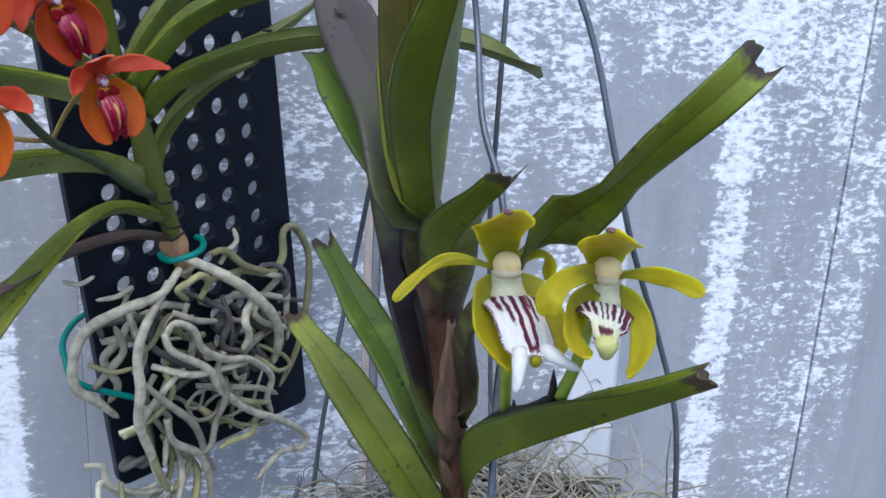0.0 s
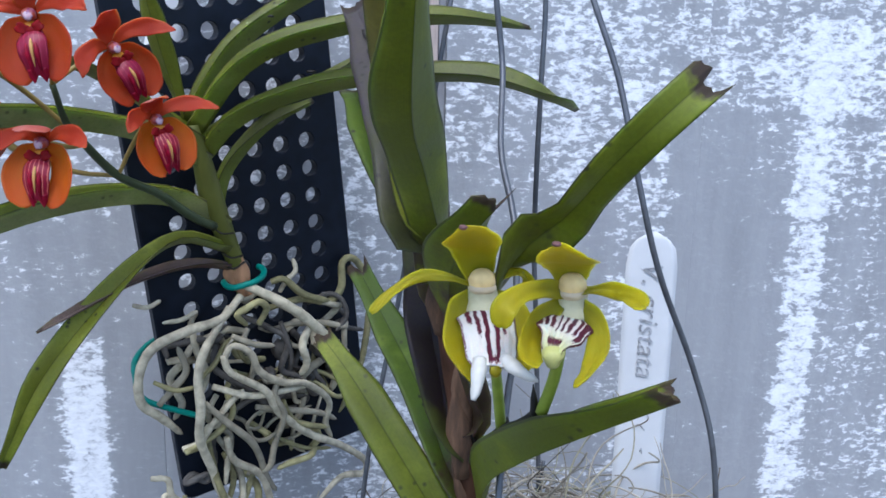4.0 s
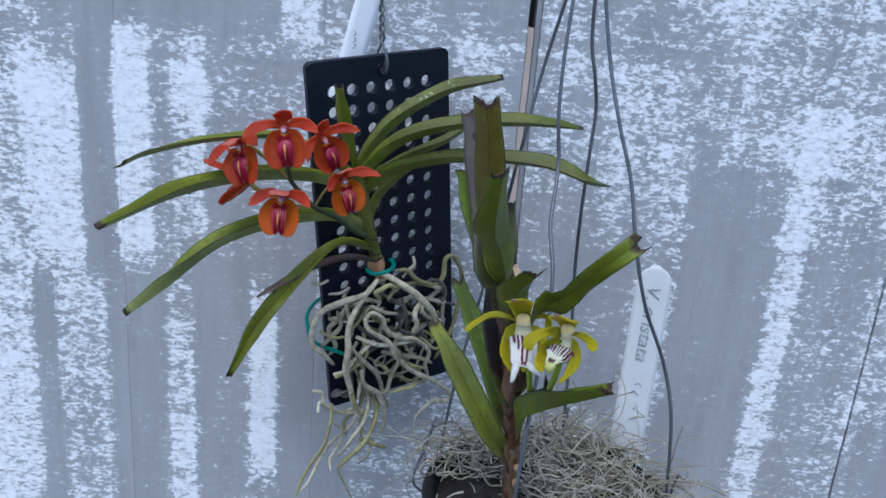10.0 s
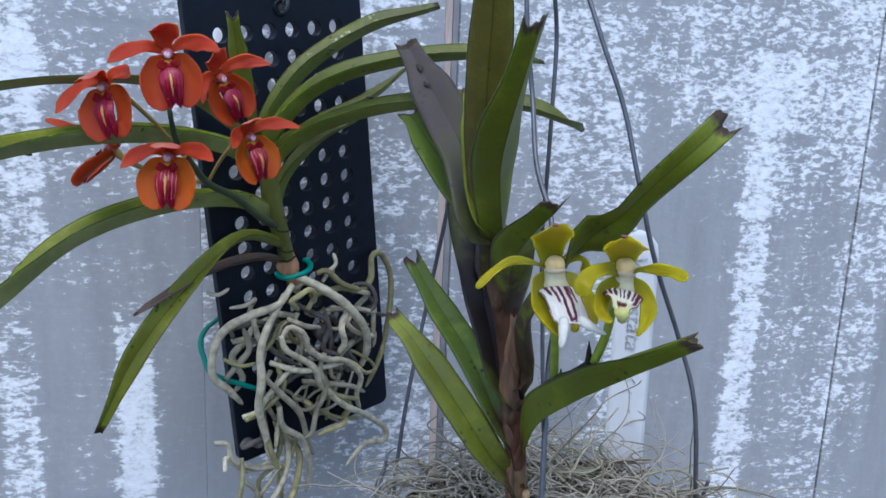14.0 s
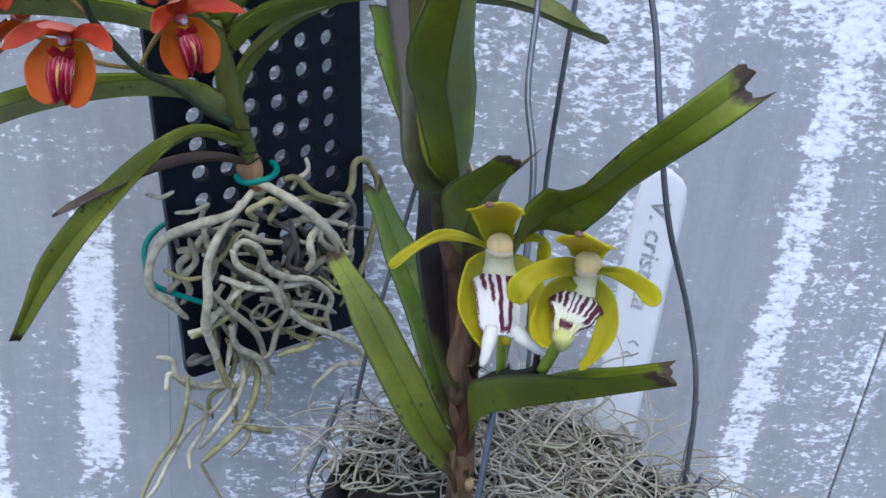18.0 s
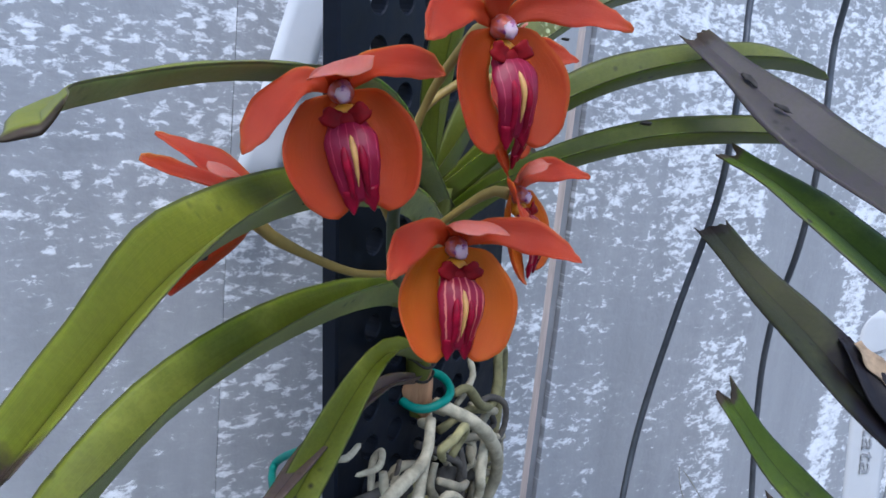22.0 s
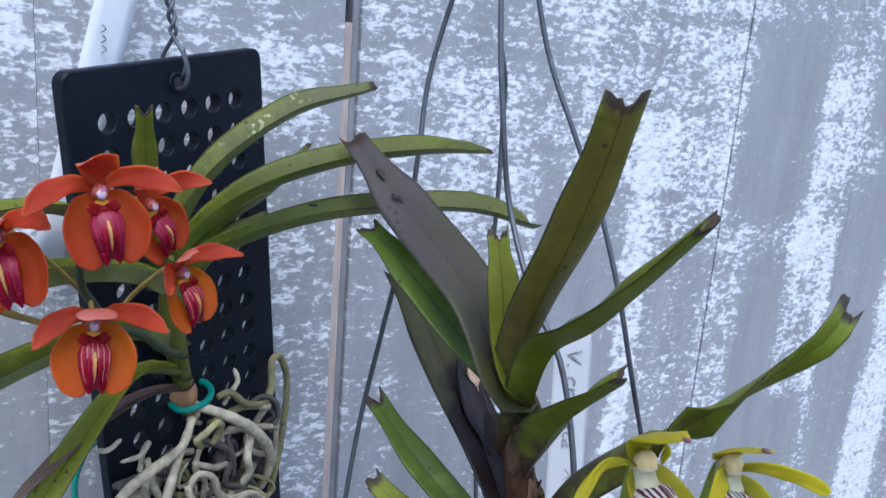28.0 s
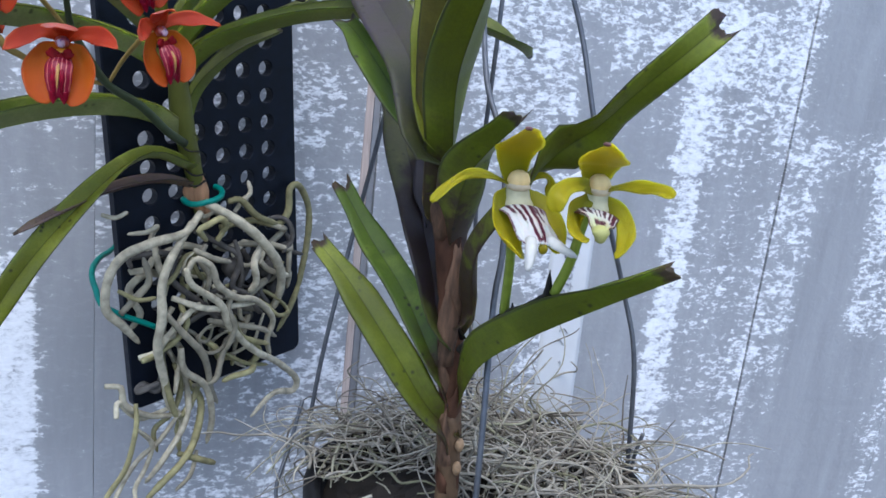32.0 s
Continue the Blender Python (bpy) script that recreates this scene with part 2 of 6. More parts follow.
def leaf_mat(name, top, under, spots=0.5, burnt=0.0, purple=0.0, tip=(0.040, 0.026, 0.016), scars=0.0, stain=0.0, reach=1.0):
    """Thick waxy strap leaf: fibres along it, mottling, dark flecks, a dark thin margin and a dried tip."""
    m, nt, b = material(name)
    u, w = uv_split(nt)
    v = coords(nt)
    fibre_v = coords(nt, "UV", (26, 1.6, 1))
    fib = noise_tex(nt, fibre_v, 3.0, 3)
    mott = noise_tex(nt, v, 45, 3)
    fine = noise_tex(nt, v, 420, 3)
    col = ramp(nt, mott, [(0.3, tuple(c * 0.72 for c in top)), (0.55, top), (0.75, tuple(c * 1.3 for c in under))])
    col = mix(nt, ramp(nt, fib, [(0.35, grey(0)), (0.75, grey(0.35))]), col, under)
    rib = mth(nt, "ABSOLUTE", mth(nt, "SUBTRACT", u, 0.5))
    # dark line down the fold: shade of the crease put into the colour
    col = mix(nt, ramp(nt, mth(nt, "MULTIPLY_ADD", mott, 0.014, rib), [(0.004, grey(0.85)), (0.022, grey(0.3)), (0.045, grey(0))]), col, tuple(c * 0.28 for c in top))
    col = mix(nt, ramp(nt, mth(nt, "MULTIPLY_ADD", mott, 0.03, rib), [(0.475, grey(0)), (0.495, grey(0.8))]), col, (0.030, 0.024, 0.016))
    if purple:
        pm = mth(nt, "MULTIPLY_ADD", noise_tex(nt, v, 30, 2), 0.5, mth(nt, "MULTIPLY", w, 0.45))
        col = mix(nt, ramp(nt, pm, [(0.30, grey(0)), (0.52, grey(purple))]), col, (0.054, 0.040, 0.046))
    if burnt:
        bm_ = mth(nt, "ADD", mth(nt, "MULTIPLY", noise_tex(nt, v, 55, 3), 0.4), mth(nt, "ADD", mth(nt, "ABSOLUTE", mth(nt, "SUBTRACT", w, 0.30)), mth(nt, "MULTIPLY_ADD", u, BURN_SIDE, 0.17)))
        col = mix(nt, ramp(nt, bm_, [(0.43, grey(burnt)), (0.49, grey(0.4)), (0.54, grey(0))]), col, (0.014, 0.009, 0.010))
    if stain:
        sm = mth(nt, "MULTIPLY_ADD", noise_tex(nt, v, 110, 4, 0.7), 0.62, mth(nt, "DIVIDE", w, reach))
        col = mix(nt, ramp(nt, sm, [(0.42, grey(stain)), (0.52, grey(0.35)), (0.66, grey(0))]), col, (0.045, 0.022, 0.018))
    pebble = noise_tex(nt, v, 900, 2)
    col = mix(nt, ramp(nt, pebble, [(0.42, grey(0.16)), (0.55, grey(0))]), col, tuple(c * 0.45 for c in top))
    fleck = node(nt, "ShaderNodeTexVoronoi", Scale=230.0)
    nt.links.new(v, fleck.inputs["Vector"])
    fl = mth(nt, "MULTIPLY", ramp(nt, fleck.outputs["Distance"], [(0.1, grey(1)), (0.26, grey(0))]),
             ramp(nt, noise_tex(nt, v, 60, 2), [(0.52, grey(0)), (0.64, grey(spots))]))
    col = mix(nt, fl, col, (0.02, 0.017, 0.012))
    if scars:
        pv_ = node(nt, "ShaderNodeTexVoronoi", Scale=520.0)
        nt.links.new(v, pv_.inputs["Vector"])
        pm_ = mth(nt, "MULTIPLY", ramp(nt, pv_.outputs["Distance"], [(0.3, grey(1)), (0.5, grey(0))]), ramp(nt, noise_tex(nt, v, 110, 2), [(0.52, grey(0)), (0.6, grey(scars))]))
        pm_ = mth(nt, "MULTIPLY", pm_, ramp(nt, w, [(0.3, grey(0)), (0.4, grey(1)), (0.68, grey(1)), (0.78, grey(0))]))
        col = mix(nt, pm_, col, (0.42, 0.45, 0.25))
    dry = mth(nt, "MULTIPLY_ADD", fine, 0.03, w)
    col = mix(nt, ramp(nt, dry, [(0.985, grey(0)), (1.008, grey(1))]), col, tip)
    nt.links.new(col, b.inputs["Base Color"])
    nt.links.new(ramp(nt, mott, [(0.3, grey(0.40)), (0.7, grey(0.58))]), b.inputs["Roughness"])
    b.inputs["Specular IOR Level"].default_value = 0.24
    b.inputs["Subsurface Weight"].default_value = 0.3
    b.inputs["Subsurface Scale"].default_value = 0.0025
    b.inputs["Subsurface Radius"].default_value = (0.7, 1.0, 0.15)
    bump(nt, b, mth(nt, "MULTIPLY_ADD", fib, 0.5, mth(nt, "MULTIPLY", fine, 0.35)), 0.22, 0.0006)
    return m


def petal_mat(name, inner, outer, rim, edge=None, depth=0.0030, spread=(1.0, 0.45, 0.2), soak=0.6):
    """Waxy flower segment: fine veins along it, a warmer middle and slightly paler rim."""
    m, nt, b = material(name)
    u, w = uv_split(nt)
    v = coords(nt)
    veins = noise_tex(nt, coords(nt, "UV", (22, 1.6, 1)), 2.2, 4, 0.65)
    blot = noise_tex(nt, v, 150, 3)
    col = ramp(nt, w, [(0.05, inner), (0.6, outer), (1.0, rim)])
    col = mix(nt, ramp(nt, veins, [(0.4, grey(0)), (0.8, grey(0.35))]), col, tuple(c * 0.6 for c in outer))
    col = mix(nt, ramp(nt, blot, [(0.4, grey(0)), (0.75, grey(0.3))]), col, inner)
    if edge:
        r = mth(nt, "ABSOLUTE", mth(nt, "SUBTRACT", u, 0.5))
        col = mix(nt, ramp(nt, r, [(0.36, grey(0)), (0.5, grey(0.55))]), col, edge)
    nt.links.new(col, b.inputs["Base Color"])
    b.inputs["Roughness"].default_value = 0.46
    b.inputs["Specular IOR Level"].default_value = 0.13
    b.inputs["Subsurface Weight"].default_value = soak
    b.inputs["Subsurface Scale"].default_value = depth
    b.inputs["Subsurface Radius"].default_value = spread
    bump(nt, b, mth(nt, "MULTIPLY_ADD", noise_tex(nt, v, 700, 2), 0.4, veins), 0.3, 0.0006)
    return m


def blotched_mat(name, ground, tint, mark):
    """Moist flower tissue with soft tints and small darker marks."""
    m, nt, b = material(name)
    v = coords(nt)
    col = mix(nt, ramp(nt, noise_tex(nt, v, 420, 2), [(0.42, grey(0)), (0.6, grey(1))]), ground, tint)
    col = mix(nt, ramp(nt, noise_tex(nt, v, 650, 2, 0.5, 0.6), [(0.54, grey(0)), (0.62, grey(1))]), col, mark)
    nt.links.new(col, b.inputs["Base Color"])
    b.inputs["Roughness"].default_value = 0.35
    b.inputs["Subsurface Weight"].default_value = 0.3
    b.inputs["Subsurface Scale"].default_value = 0.0015
    bump(nt, b, noise_tex(nt, v, 900, 2), 0.3, 0.0004)
    return m


def striped_lip_mat(name, ground, stripe, waves, share, wobble, cut=0.0):
    """Flower lip with stripes that run along it, ragged, thicker in places."""
    m, nt, b = material(name)
    u, w = uv_split(nt)
    n = noise_tex(nt, coords(nt, "UV", (5, 9, 1)), 1.0, 3)
    s = mth(nt, "MULTIPLY_ADD", n, wobble, u)
    s = mth(nt, "FRACT", mth(nt, "MULTIPLY", s, waves))
    s = mth(nt, "ABSOLUTE", mth(nt, "SUBTRACT", s, 0.5))
    mask = ramp(nt, mth(nt, "MULTIPLY_ADD", n, 0.16, s), [(share - 0.03, grey(1)), (share + 0.03, grey(0))])
    if cut:
        mask = mth(nt, "MULTIPLY", mask, ramp(nt, w, [(0.0, grey(1)), (cut, grey(1)), (cut + 0.06, grey(0))]))
    nt.links.new(mix(nt, mask, ground, stripe), b.inputs["Base Color"])
    b.inputs["Roughness"].default_value = 0.42
    b.inputs["Specular IOR Level"].default_value = 0.3
    b.inputs["Subsurface Weight"].default_value = 0.1
    b.inputs["Subsurface Scale"].default_value = 0.002
    bump(nt, b, noise_tex(nt, coords(nt), 900, 2), 0.2, 0.0004)
    return m


def drawn_lip_mat(name, ground, far, stripe, stripes, margin):
    """White lip whose maroon stripes (place across, half width, start and end along) are broken and ragged; specks follow its margins."""
    m, nt, b = material(name)
    u, w = uv_split(nt)
    n = noise_tex(nt, coords(nt, "UV", (4, 6, 1)), 1.4, 3)
    n2 = noise_tex(nt, coords(nt, "UV", (26, 30, 1)), 1.0, 3, 0.7)
    uu = mth(nt, "MULTIPLY_ADD", mth(nt, "SUBTRACT", n, 0.5), 0.10, u)
    mask = None
    for u0, half, w0, w1 in stripes:
        d = mth(nt, "ABSOLUTE", mth(nt, "SUBTRACT", uu, u0))
        d = mth(nt, "MULTIPLY_ADD", mth(nt, "SUBTRACT", n2, 0.5), 0.05, d)
        s = ramp(nt, d, [(max(half - 0.008, 0.001), grey(1)), (half + 0.010, grey(0))])
        ww = mth(nt, "MULTIPLY_ADD", mth(nt, "SUBTRACT", n2, 0.5), 0.25, w)
        s = mth(nt, "MULTIPLY", s, ramp(nt, ww, [(max(w0 - 0.02, 0), grey(0)), (w0 + 0.01, grey(1)), (w1 - 0.02, grey(1)), (min(w1 + 0.03, 1.0), grey(0))]))
        mask = s if mask is None else mth(nt, "MAXIMUM", mask, s)
    rim = mth(nt, "ABSOLUTE", mth(nt, "SUBTRACT", u, 0.5))
    speck = mth(nt, "MULTIPLY", ramp(nt, rim, [(0.46, grey(0)), (0.475, grey(1))]), ramp(nt, n2, [(0.5 - margin * 0.1, grey(0)), (0.55 - margin * 0.1, grey(1))]))
    mask = mth(nt, "MAXIMUM", mask, mth(nt, "MULTIPLY", speck, margin))
    base = mix(nt, ramp(nt, w, [(0.55, grey(0)), (1.0, grey(1))]), ground, far)
    base = mix(nt, ramp(nt, n2, [(0.4, grey(0)), (0.8, grey(0.25))]), base, tuple(c * 0.7 for c in ground))
    nt.links.new(mix(nt, mask, base, stripe), b.inputs["Base Color"])
    b.inputs["Roughness"].default_value = 0.5
    b.inputs["Specular IOR Level"].default_value = 0.25
    b.inputs["Subsurface Weight"].default_value = 0.15
    b.inputs["Subsurface Scale"].default_value = 0.0015
    ridge = mth(nt, "SINE", mth(nt, "MULTIPLY", uu, 44.0))
    bump(nt, b, mth(nt, "MULTIPLY_ADD", ridge, 0.4, n2), 0.45, 0.0006)
    return m


def strand_mat(name, pale, dark, green):
    """Thin dry strands, each of its own tone."""
    m, nt, b = material(name)
    g = nt.nodes.new("ShaderNodeNewGeometry")
    col = ramp(nt, g.outputs["Random Per Island"], [(0.0, dark), (0.3, pale), (0.75, tuple(c * 1.25 for c in pale)), (1.0, green)])
    n = noise_tex(nt, coords(nt), 300, 3)
    col = mix(nt, ramp(nt, n, [(0.4, grey(0)), (0.75, grey(0.5))]), col, dark)
    nt.links.new(col, b.inputs["Base Color"])
    b.inputs["Roughness"].default_value = 0.85
    b.inputs["Specular IOR Level"].default_value = 0.2
    return m


WALL = wall_mat()
LATH = plain_mat("bare_pinkish_lath_wood", (0.50, 0.40, 0.34), 0.7, vary=0.3, scale=90, stretch=(6, 6, 0.5))
# near-black stuff behind the board gaps and in the panel's top hole
BACKING = plain_mat("dark_gap_fill", (0.03, 0.03, 0.032), 0.9)
# unseen paving, kept dark so little light bounces up under the leaves
GROUND = plain_mat("dark_unseen_paving", (0.10, 0.097, 0.09), 0.85, vary=0.25, scale=40)
STEEL = plain_mat("galvanised_steel", (0.32, 0.33, 0.35), 0.45, metal=0.8, vary=0.2, scale=300)
WIRE = plain_mat("dark_coated_wire", (0.10, 0.105, 0.115), 0.38, metal=0.35, vary=0.3, scale=260)
PLASTIC = plain_mat("black_moulded_plastic", (0.005, 0.0075, 0.014), 0.46, vary=0.4, scale=160, rel=0.2, spec=0.19)
POTBLACK = plain_mat("black_pot_plastic", (0.01, 0.01, 0.011), 0.5, vary=0.3, scale=140)
TIE = plain_mat("green_stretch_tie", (0.01, 0.20, 0.15), 0.45, vary=0.25, scale=300)
LABELW = plain_mat("white_label_plastic", (0.54, 0.54, 0.535), 0.45, vary=0.06, scale=80, rel=0.05)
INK = plain_mat("faded_black_ink", (0.29, 0.29, 0.295), 0.7, vary=0.7, scale=700)
ROOT = plain_mat("grey_velamen_root", (0.52, 0.46, 0.32), 0.8, vary=0.55, scale=220, rel=0.5, each=0.75)
ROOTG = plain_mat("greenish_velamen_root", (0.36, 0.32, 0.15), 0.75, vary=0.6, scale=200, rel=0.5, each=0.6)
ROOTD = plain_mat("dead_dark_root", (0.09, 0.08, 0.068), 0.9, vary=0.6, scale=240, rel=0.4)
MOSS = strand_mat("dry_grey_moss", (0.31, 0.28, 0.22), (0.085, 0.068, 0.050), (0.25, 0.24, 0.14))
FIBRE = plain_mat("dark_potting_bark", (0.022, 0.018, 0.014), 0.9, vary=0.6, scale=130, rel=0.6)
STEMO = plain_mat("green_stem_tissue", (0.12, 0.125, 0.022), 0.5, vary=0.35, scale=90, stretch=(1, 1, 0.4))
SHEATH = plain_mat("papery_brown_sheath", (0.38, 0.20, 0.10), 0.7, vary=0.5, scale=160, stretch=(2, 2, 0.4))
STEMY = plain_mat("mottled_purple_stem", (0.078, 0.036, 0.020), 0.72, vary=0.9, scale=170, stretch=(1, 1, 0.4), rel=0.8, spec=0.15)
SHEATHY = plain_mat("torn_brown_leaf_sheath", (0.115, 0.064, 0.036), 0.75, vary=0.9, scale=220, stretch=(2, 2, 0.4), rel=0.5)
SPIKE = plain_mat("dark_flower_stalk", (0.045, 0.06, 0.025), 0.5, vary=0.35, scale=200)
BLACKSTALK = plain_mat("blackish_flower_stalk", (0.022, 0.020, 0.016), 0.55, vary=0.6, scale=260, rel=0.4)
PEDO = plain_mat("yellow_orange_pedicel", (0.30, 0.21, 0.055), 0.5, vary=0.25, scale=250)
PEDY = plain_mat("yellow_green_pedicel", (0.22, 0.27, 0.03), 0.45, vary=0.25, scale=250)
LEAF_O = leaf_mat("mid_green_strap_leaf", (0.138, 0.152, 0.010), (0.200, 0.208, 0.026), 0.9)
LEAF_OU = leaf_mat("pale_leaf_underside", (0.205, 0.215, 0.070), (0.255, 0.260, 0.105), 0.8)
LEAF_OS = leaf_mat("green_leaf_with_pale_scars", (0.098, 0.110, 0.012), (0.150, 0.160, 0.026), 0.95, purple=0.30, scars=0.9)
LEAF_OF = leaf_mat("dark_green_strap_leaf", (0.098, 0.114, 0.009), (0.150, 0.160, 0.020), 1.0, purple=0.25)
LEAF_OD = leaf_mat("deep_green_leaf_underside", (0.128, 0.148, 0.018), (0.172, 0.182, 0.040), 0.9)
LEAF_DEAD = leaf_mat("withered_brown_leaf", (0.12, 0.075, 0.055), (0.17, 0.115, 0.085), 0.7, tip=(0.06, 0.035, 0.03))
LEAF_Y = leaf_mat("deep_green_strap_leaf", (0.112, 0.136, 0.005), (0.168, 0.186, 0.014), 1.0, stain=0.9)
LEAF_YS = leaf_mat("green_leaf_with_stained_base", (0.112, 0.136, 0.005), (0.168, 0.186, 0.014), 1.0, stain=0.95, reach=2.2)
LEAF_YD = leaf_mat("dark_speckled_strap_leaf", (0.098, 0.118, 0.006), (0.150, 0.164, 0.016), 1.0, stain=0.9)
LEAF_YG = leaf_mat("blue_green_strap_leaf", (0.066, 0.104, 0.007), (0.114, 0.152, 0.018), 1.0, stain=0.9)
LEAF_YB = leaf_mat("olive_brown_leaf", (0.135, 0.112, 0.016), (0.180, 0.150, 0.028), 0.8, stain=0.9)
LEAF_YP = leaf_mat("purple_flushed_leaf", (0.046, 0.050, 0.014), (0.060, 0.056, 0.024), 0.95, purple=0.75)
LEAF_YX = leaf_mat("scorched_leaf", (0.056, 0.062, 0.010), (0.086, 0.092, 0.020), 0.8, burnt=1.0, purple=0.35)
ORANGE = petal_mat("orange_sepal", (0.42, 0.120, 0.005), (0.40, 0.080, 0.005), (0.35, 0.056, 0.010), edge=(0.28, 0.026, 0.010))
REDLAT = petal_mat("red_orange_sepal", (0.37, 0.062, 0.006), (0.32, 0.040, 0.007), (0.29, 0.032, 0.010), edge=(0.25, 0.020, 0.010))
REDPINK = petal_mat("pinkish_red_sepal", (0.30, 0.032, 0.012), (0.34, 0.080, 0.055), (0.39, 0.13, 0.105))
REDPALE = petal_mat("pale_orange_petal_back", (0.34, 0.048, 0.012), (0.35, 0.060, 0.020), (0.38, 0.090, 0.042))
SALMON = petal_mat("salmon_petal_back", (0.40, 0.085, 0.030), (0.41, 0.115, 0.055), (0.43, 0.15, 0.085))
REDOR = petal_mat("red_orange_petal", (0.33, 0.036, 0.007), (0.28, 0.024, 0.009), (0.33, 0.046, 0.018))
MAGENTA = striped_lip_mat("magenta_striped_lip", (0.21, 0.002, 0.020), (0.50, 0.13, 0.10), 6.0, 0.19, 0.08, 0.85)
PINK = blotched_mat("pink_white_column", (0.42, 0.07, 0.03), (0.44, 0.16, 0.17), (0.30, 0.06, 0.14))
CAPWHITE = blotched_mat("violet_marked_anther_cap", (0.60, 0.42, 0.46), (0.46, 0.20, 0.30), (0.16, 0.02, 0.18))
DARKRED = plain_mat("dark_red_side_lobe", (0.16, 0.003, 0.005), 0.55, vary=0.4, scale=600, spec=0.10)
DEEPLIP = striped_lip_mat("deep_magenta_lip", (0.20, 0.002, 0.024), (0.34, 0.035, 0.065), 6.0, 0.13, 0.08, 0.78)
GOLD = plain_mat("golden_lip_base", (0.58, 0.23, 0.015), 0.4, vary=0.25, scale=500)
PALEGOLD = plain_mat("pale_gold_lip_stripe", (0.52, 0.27, 0.08), 0.45, vary=0.3, scale=500)
YELLOW = petal_mat("yellow_green_sepal", (0.205, 0.20, 0.014), (0.262, 0.222, 0.004), (0.30, 0.245, 0.004), edge=(0.20, 0.15, 0.004), depth=0.0045, spread=(1.0, 0.9, 0.2), soak=0.9)
LIP_LONG = drawn_lip_mat("white_lip_with_long_stripes", (0.56, 0.54, 0.49), (0.55, 0.53, 0.48), (0.075, 0.006, 0.022), ((0.38, 0.042, 0.12, 0.97), (0.56, 0.044, 0.12, 0.99), (0.25, 0.034, 0.12, 0.56), (0.32, 0.024, 0.12, 0.40), (0.70, 0.032, 0.10, 0.62), (0.83, 0.042, 0.08, 0.44), (0.12, 0.042, 0.14, 0.34), (0.03, 0.03, 0.20, 0.30), (0.48, 0.10, 0.90, 0.97)), 0.9)
LIP_SHORT = drawn_lip_mat("white_lip_with_dark_corners", (0.64, 0.62, 0.54), (0.44, 0.44, 0.14), (0.065, 0.006, 0.02), ((0.06, 0.10, 0.14, 0.36), (0.10, 0.050, 0.34, 0.66), (0.22, 0.034, 0.14, 0.56), (0.35, 0.034, 0.14, 0.60), (0.47, 0.026, 0.14, 0.62), (0.58, 0.020, 0.14, 0.66), (0.70, 0.034, 0.12, 0.58), (0.82, 0.040, 0.10, 0.52), (0.95, 0.060, 0.12, 0.50), (0.52, 0.26, 0.80, 0.90)), 1.0)
WHITE = plain_mat("white_flower_tissue", (0.54, 0.52, 0.46), 0.55, vary=0.18, scale=300)
COLUMN = plain_mat("translucent_column", (0.50, 0.46, 0.28), 0.55, vary=0.2, scale=300)
CAPRIM = plain_mat("ivory_cap_rim", (0.62, 0.50, 0.32), 0.5, vary=0.12, scale=400)
CREAM = plain_mat("cream_anther_cap", (0.92, 0.64, 0.27), 0.5, vary=0.15, scale=400)
TIPBROWN = plain_mat("brown_purple_sepal_tip", (0.13, 0.06, 0.055), 0.5, vary=0.4, scale=500)
PALEGREEN = plain_mat("pale_green_lip_tip", (0.36, 0.35, 0.11), 0.5, vary=0.2, scale=400)
DARKSPOT = plain_mat("dark_leaf_scar", (0.02, 0.016, 0.012), 0.6, vary=0.4, scale=400)


# ---- mesh tools ----
def spline(pts, n):
    """n + 1 points on a smooth curve through pts."""
    p = [Vector(q) for q in pts]
    if len(p) == 2:
        return [p[0].lerp(p[1], i / n) for i in range(n + 1)]
    p = [2 * p[0] - p[1]] + p + [2 * p[-1] - p[-2]]
    segs = len(p) - 3
    lens = [max(1e-6, (p[i + 2] - p[i + 1]).length) for i in range(segs)]
    total, out = sum(lens), []
    for k in range(n + 1):
        d, i = total * k / n, 0
        while i < segs - 1 and d > lens[i]:
            d -= lens[i]
            i += 1
        t = min(1.0, d / lens[i])
        a, b, c, e = p[i], p[i + 1], p[i + 2], p[i + 3]
        out.append(0.5 * (2 * b + (c - a) * t + (2 * a - 5 * b + 4 * c - e) * t * t + (3 * b - a - 3 * c + e) * t ** 3))
    return out


def profile(table, s):
    for (s0, w0), (s1, w1) in zip(table, table[1:]):
        if s <= s1:
            k = (s - s0) / (s1 - s0)
            return w0 + (w1 - w0) * k * k * (3 - 2 * k)
    return table[-1][1]


def frames(line, up):
    """Tangent, side and normal along a line of points; the normal leans to up."""
    out, n = [], len(line)
    for i in range(n):
        t = (line[min(i + 1, n - 1)] - line[max(i - 1, 0)]).normalized()
        u = Vector(up) if not isinstance(up, list) else Vector(up[-1])
        if isinstance(up, list) and i < n - 1:
            q = i / (n - 1) * (len(up) - 1)
            u = Vector(up[int(q)]).lerp(Vector(up[int(q) + 1]), q - int(q))
        nn = u - t * u.dot(t)
        nn.normalize()
        out.append((t, t.cross(nn).normalized(), nn))
    return out


